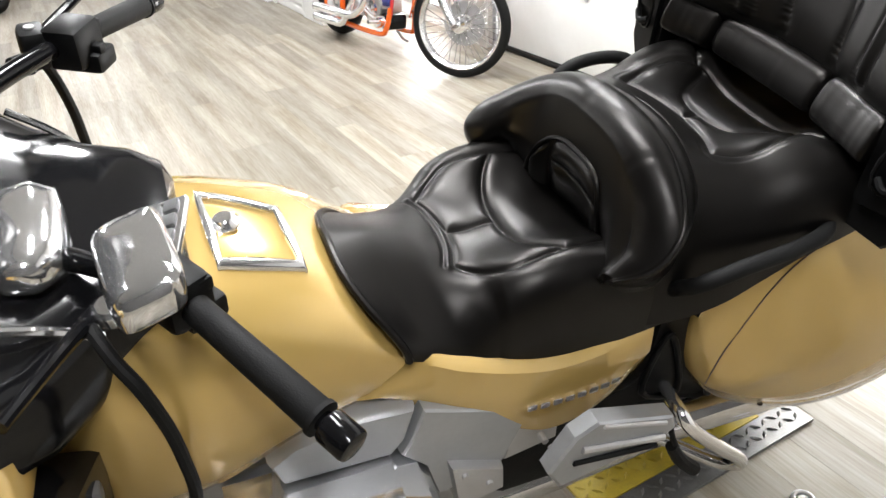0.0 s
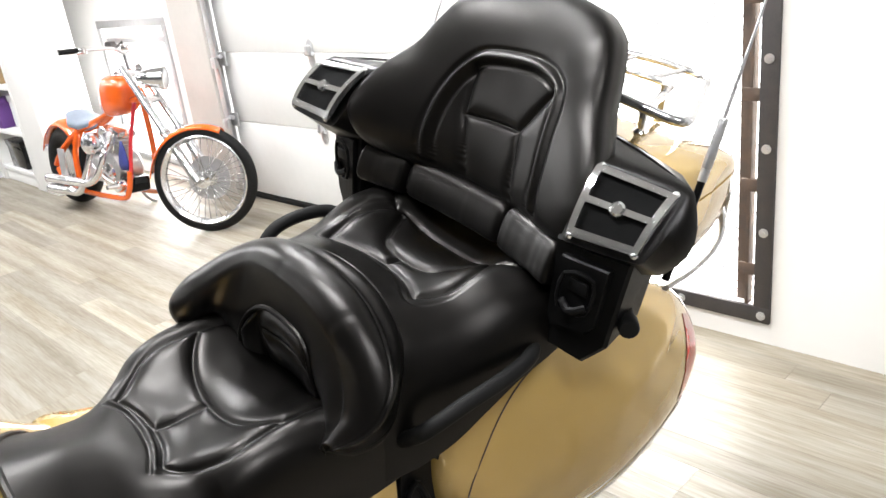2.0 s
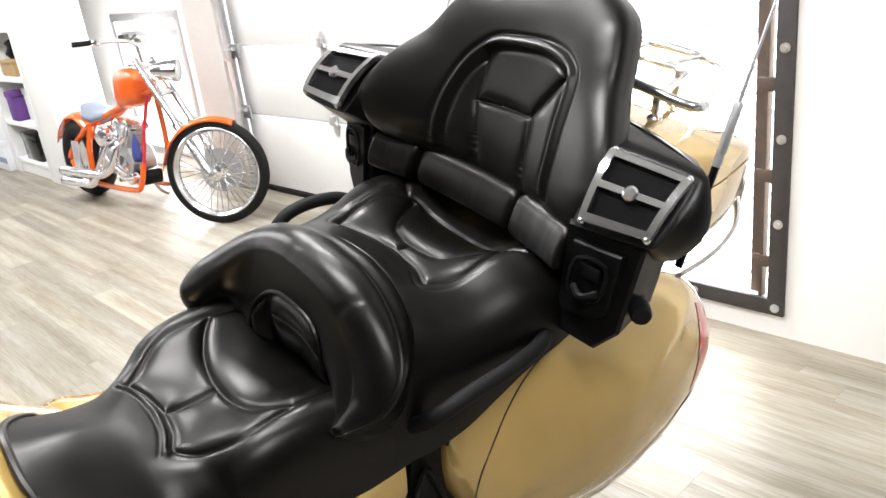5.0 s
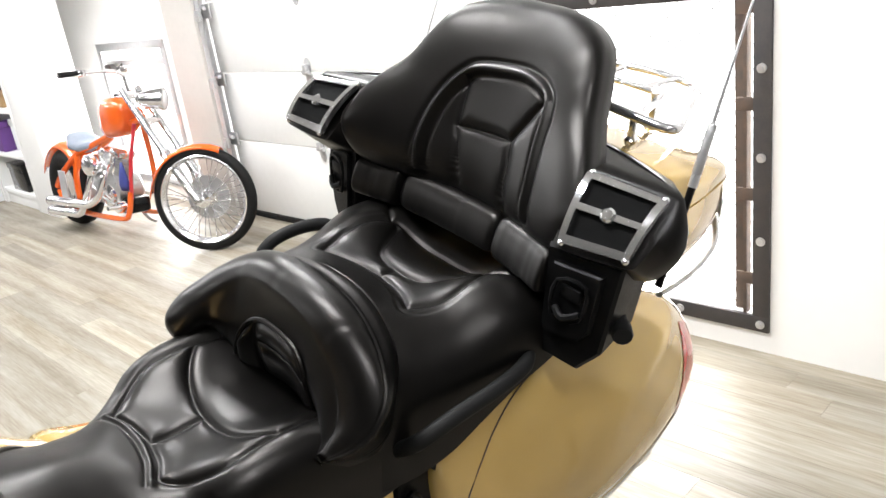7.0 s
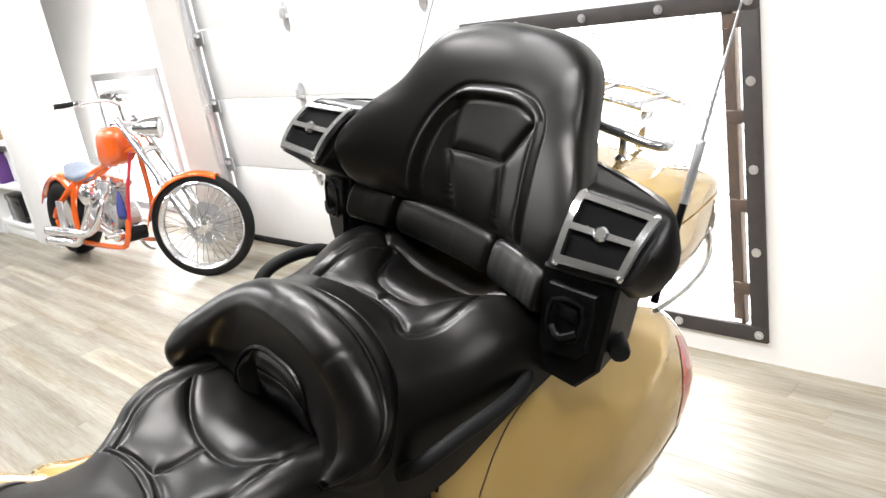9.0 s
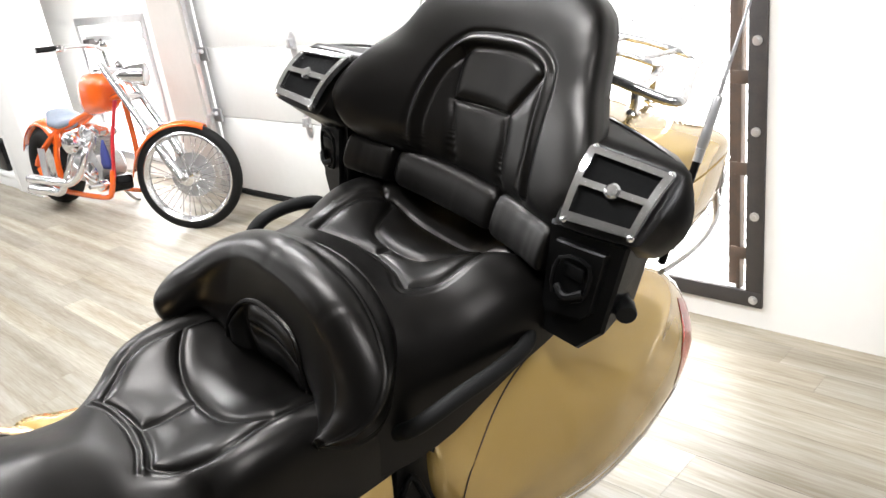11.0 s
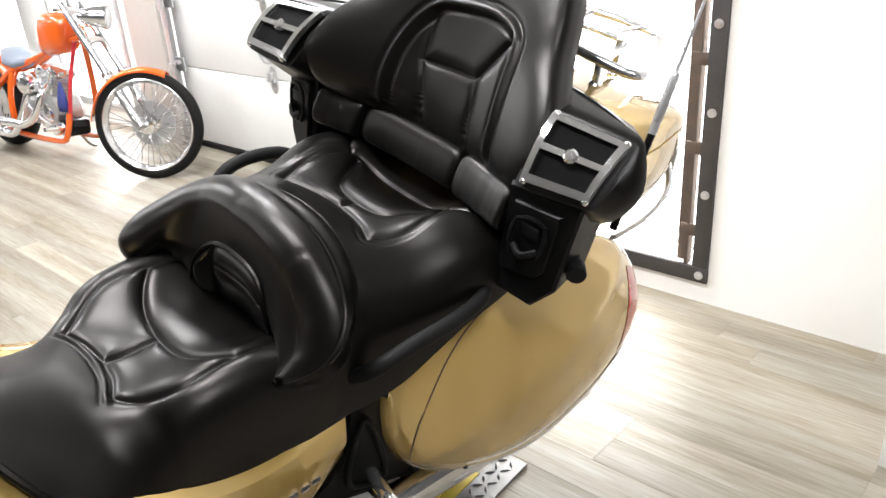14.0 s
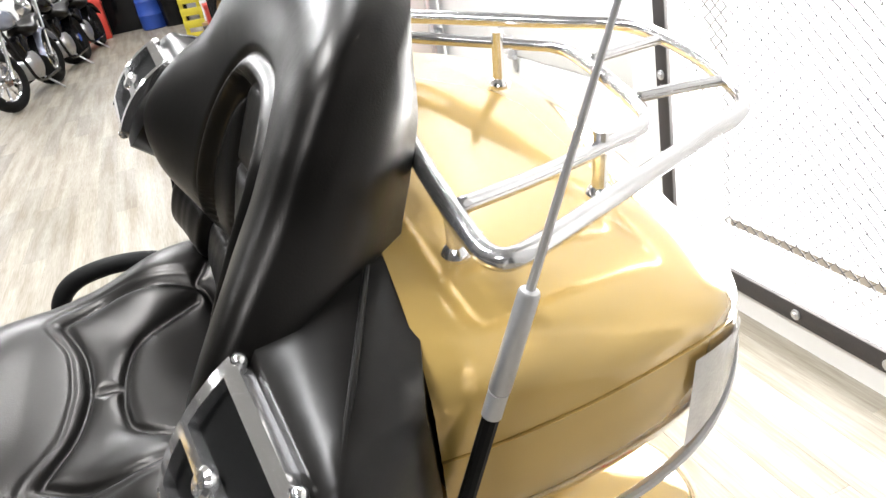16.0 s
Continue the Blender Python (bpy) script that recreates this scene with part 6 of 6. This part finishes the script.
for k in range(7):
    pts = [V(-9.25 - 0.08 * k, 1.76 + 0.05 * (k % 3), 0.0 + 0.02), V(-9.3 - 0.08 * k, 1.74, 0.45 + 0.03 * k), V(-9.2 - 0.07 * k, 1.80, 0.70), V(-9.0 - 0.07 * k, 1.88, 0.62 + 0.02 * k)]
    solid("bent_hose", Geo().tube(pts, 0.02, 8), RUBBER, "bent black hose hanging in the clutter", "hose", "hoses in the bay", sharp=0)
for i in range(5):
    solid("leaning_board", Geo().box((0, 0, 0.75), (0.14, 0.03, 1.5), 0.004, pose(0, 0, 0, -8 + 3 * i, 6 * i - 12)), (BINYELLOW, WOODT, SHELFWHITE, WOODT, DARKSTEEL)[i], "long board leaning against the clutter", "board").matrix_world = pose(-12.0 - 0.25 * i, 2.0, 0.02, 0, 0, 30)
# yellow crate and rack
def pallet_crate(m, mat, label):
    c = thing("slatted_crate", m, label, "crate")
    for k in range(5):
        part("slat", Geo().box((0, -0.3, 0.09 + 0.16 * k), (0.56, 0.02, 0.10), 0.004), mat, c)
        part("slat", Geo().box((0, 0.3, 0.09 + 0.16 * k), (0.56, 0.02, 0.10), 0.004), mat, c)
    for x in (-0.26, 0.26):
        for y in (-0.275, 0.275):
            part("post", Geo().box((x, y, 0.40), (0.05, 0.03, 0.8), 0.004), mat, c)
    return c


pallet_crate(pose(-11.45, 1.85, 0, 0, 0, 62), BINYELLOW, "yellow slatted crate on the workshop floor")
# back shelf of parts
s = thing("parts_rack", pose(-13.5, 2.2, 0), "dark steel parts rack full of boxes", "rack")
for x in (-1.2, 0, 1.2):
    part("upright", Geo().box((x, 0, 1.0), (0.05, 0.5, 2.0), 0.004), DARKSTEEL, s)
for z in (0.2, 0.75, 1.3, 1.85):
    part("rack_shelf", Geo().box((0, 0, z), (2.4, 0.5, 0.03), 0.004), DARKSTEEL, s)
for i in range(14):
    m_, lb = mats[(i * 2) % 7]
    carton(pose(-14.6 + 0.32 * (i % 7), 2.15, 0.217 + 0.55 * (i // 7), 0, 0, 0), 0.26, 0.3, 0.32, m_, "carton stored on the steel parts rack")


# ---- parked motorcycles in the showroom ----
def parked_bike(name, m, paint, label):
    b = thing(name, m, label, "motorcycle", "parked motorcycles")
    for nm, x, R, tr, w in (("front_wheel", 1.6, 0.32, 0.06, 1.0), ("rear_wheel", 0.0, 0.32, 0.075, 1.1)):
        wl = new(nm)
        wl.parent = b
        if x > 1:
            wl.matrix_basis = Matrix.Translation((x, 0, 0)) @ pose(0, 0, 0, 0, 0, -20) @ Matrix.Translation((-x, 0, 0))
        part("tyre", Geo().torus((x, 0, R), (0, 1, 0), R - tr, tr, 40, 12, w), RUBBER, wl, sharp=0)
        g = Geo().cyl((x, -0.06, R), (x, 0.06, R), 0.06, n=16)
        for k in range(9):
            q = 2 * math.pi * k / 9
            g.tube([(x, 0, R), (x + (R - 1.6 * tr) * math.cos(q), 0, R + (R - 1.6 * tr) * math.sin(q))], 0.014, 6, smooth=1)
        g.torus((x, 0, R), (0, 1, 0), R - 1.7 * tr, 0.018, 36, 8, 2.0)
        part("rim", g, CHROME, wl)
    for x, q0, q1, R, hw in ((1.6, 0.3, 2.9, 0.36, 0.085), (0.0, 0.2, 2.7, 0.37, 0.12)):
        part("fender", Geo().grid([[V(x + R * math.cos(q), t * hw, 0.32 + R * math.sin(q) - 0.05 * abs(t) ** 3) for t in np.linspace(-1, 1, 9)] for q in np.linspace(q0, q1, 20)]), paint, b)
    part("fuel_tank", Geo().loft([[V(x, p.x, p.z) for p in super_ring(0, 0, z, hw, h, 24, 2.4)] for x, z, hw, h in ((0.58, 0.80, 0.03, 0.03), (0.66, 0.83, 0.11, 0.08), (0.82, 0.87, 0.15, 0.11), (0.98, 0.88, 0.14, 0.11), (1.08, 0.88, 0.06, 0.05))]), paint, b, sharp=0)
    part("saddle", Geo().loft([[V(x, p.x, p.z) for p in super_ring(0, 0, z, hw, h, 20, 2.6)] for x, z, hw, h in ((-0.25, 0.80, 0.05, 0.03), (-0.1, 0.79, 0.11, 0.05), (0.12, 0.76, 0.12, 0.05), (0.22, 0.70, 0.15, 0.06), (0.42, 0.68, 0.17, 0.06), (0.6, 0.73, 0.08, 0.05))]), LEATHER, b, "black leather saddle", sharp=0)
    eg = new("engine")
    eg.parent = b
    for lean in (-24, 24):
        q = part("cylinder", Geo().cyl((0, 0, 0.05), (0, 0, 0.28), 0.085, n=16).box((0, 0, 0.30), (0.14, 0.17, 0.07), 0.025), GLOSSBLACK, eg)
        q.matrix_basis = Matrix.Translation((0.75, 0, 0.36)) @ pose(0, 0, 0, 0, lean)
    part("crankcase", Geo().lathe((0.74, -0.14, 0.33), (0, 1, 0), [(0.0001, -0.01), (0.1, 0.0), (0.15, 0.03), (0.15, 0.25), (0.1, 0.28)], 24), ALU, eg)
    part("air_cleaner", Geo().lathe((0.76, -0.19, 0.56), (0, -1, 0), [(0.0001, 0.03), (0.07, 0.025), (0.085, 0.0), (0.06, -0.03)], 20), CHROME, eg)
    for k, z in enumerate((0.28, 0.19)):
        part("exhaust_pipe", Geo().tube([V(0.86 - 0.2 * k, -0.10, 0.5), V(0.9 - 0.2 * k, -0.18, 0.4), V(0.75 - 0.2 * k, -0.2, z), V(-0.3, -0.21, z)], [0.025, 0.025, 0.03, 0.045], 12), CHROME, b, sharp=0)
    for sy in (-1, 1):
        part("fork_leg", Geo().cyl(V(1.6, sy * 0.1, 0.32), V(1.22, sy * 0.1, 1.02), 0.028, n=12), CHROME, b)
        part("down_tube", Geo().tube([V(1.15, sy * 0.03, 0.9), V(1.05, sy * 0.1, 0.4), V(0.95, sy * 0.13, 0.17), V(0.2, sy * 0.14, 0.17)], 0.018, 8), GLOSSBLACK, b)
        part("mirror", Geo().tube([V(1.12, sy * 0.25, 1.1), V(1.12, sy * 0.33, 1.24)], 0.006, 6, smooth=1).ball((1.12, sy * 0.35, 1.26), (0.012, 0.06, 0.035), 8), CHROME, b)
        part("grip", Geo().cyl(V(1.0, sy * 0.32, 1.08), V(0.94, sy * 0.44, 1.06), 0.02, n=10), RUBBER, b)
    part("handlebar", Geo().tube([V(0.96, -0.42, 1.06), V(1.05, -0.28, 1.09), V(1.14, -0.1, 1.1), V(1.14, 0.1, 1.1), V(1.05, 0.28, 1.09), V(0.96, 0.42, 1.06)], 0.013, 8), CHROME, b)
    part("headlight", Geo().lathe((1.4, 0, 0.92), (1, 0, 0), [(0.0001, -0.12), (0.06, -0.09), (0.09, 0.0), (0.095, 0.03), (0.085, 0.035), (0.0001, 0.05)], 24), CHROME, b)
    part("side_stand", Geo().tube([V(0.7, 0.1, 0.18), V(0.75, 0.22, 0.06), V(0.85, 0.30, 0.012)], 0.012, 8), STEEL, b)
    return b


SILVERBLUE = material("silver_blue_paint", (0.3, 0.32, 0.4), 0.25, 0.5, (0.24, 0.26, 0.33), 6, 0.5, coat=0.8)
parked_bike("cruiser_motorcycle", pose(-10.57, -0.21, 0, 7, 0, -11), SILVERBLUE, "silver cruiser motorcycle parked in the row")
parked_bike("cruiser_motorcycle", pose(-12.1, 0.06, 0, 7, 0, -11), GLOSSBLACK, "black cruiser motorcycle parked in the row")
parked_bike("cruiser_motorcycle", pose(-13.55, 0.25, 0, 7, 0, -11), GLOSSBLACK, "black cruiser motorcycle parked farther along the row")
# far doorway (solid black slab for the shade inside it), barrel, boards
solid("black_doorway_slab", Geo().box((-14.87, 0.86, 1.15), (0.06, 0.9, 2.3), 0.004).box((-14.85, 0.36, 1.18), (0.1, 0.1, 2.36), 0.004), GLOSSBLACK, "black slab for the dark open doorway at the far end", "doorway", kind="structure")
g = Geo().lathe((0, 0, 0), (0, 0, 1), [(0.24, 0), (0.27, 0.02), (0.28, 0.3), (0.29, 0.32), (0.28, 0.34), (0.28, 0.6), (0.29, 0.62), (0.28, 0.64), (0.27, 0.88), (0.24, 0.9), (0.0001, 0.9)], 32)
solid("plastic_barrel", g, BLUEPLASTIC, "blue plastic barrel at the far end", "barrel").matrix_world = pose(-14.42, 1.12, 0) @ Matrix.Scale(0.75, 4)
solid("small_bin", Geo().lathe((0, 0, 0), (0, 0, 1), [(0.2, 0), (0.25, 0.6), (0.26, 0.62), (0.24, 0.62), (0.0001, 0.6)], 24), GLOSSBLACK, "dark waste bin at the far end", "bin").matrix_world = pose(-14.3, 1.5, 0)
solid("white_cabinet", Geo().box((0, 0, 0.75), (0.6, 0.9, 1.5), 0.01).box((0.305, 0, 0.75), (0.012, 0.86, 1.44), 0.004), SHELFWHITE, "pale grey steel cabinet at the far end", "cabinet").matrix_world = pose(-14.55, -0.75, 0)
solid("red_cabinet", Geo().box((0, 0, 0.45), (0.5, 0.7, 0.9), 0.01).box((0.255, 0, 0.6), (0.012, 0.64, 0.2), 0.004).box((0.255, 0, 0.3), (0.012, 0.64, 0.3), 0.004), REDPLASTIC, "red tool cabinet at the far end", "cabinet").matrix_world = pose(-14.6, 0.05, 0)

# ---- floor planks ----
PW, PL = 0.118, 0.92
rng = random.Random(4)
plank_meshes = {}


def plank_mesh(length):
    key = round(length, 3)
    if key not in plank_meshes:
        plank_meshes[key] = mesh("plank", Geo().box((0, 0, -0.004), (length - 0.0005, PW - 0.0005, 0.008), 0.0003, seg=1), FLOOR, 30)
    return plank_meshes[key]


far = Geo()
count = 0
row = 0
y = -6.0 + PW / 2
while y < 3.1:
    x = -15.5 - rng.choice((0.0, 0.305, 0.61, 0.915, 0.15, 0.46))
    while x < 3.0:
        cx = x + PL / 2
        if -2.6 < cx < 1.0 and -0.2 < y < 2.5 and count < 300:
            ob = new("plank", plank_mesh(PL))
            ob.parent = floor
            ob.location = (cx, y, 0.0)
            count += 1
        else:
            hx, hy = PL / 2 - 0.00025, PW / 2 - 0.00025
            xa, xb = max(cx - hx, -14.9), min(cx + hx, 3.0)
            if xb - xa > 0.01 and not (y > 2.6 and cx > -2.2):
                far.add([(xa, y - hy, 0), (xb, y - hy, 0), (xb, y + hy, 0), (xa, y + hy, 0)], [(0, 1, 2, 3)])
        x += PL
    y += PW
tagged(part("planks_far", far, FLOORFAR, floor, "", sharp=0), kind="stuff")
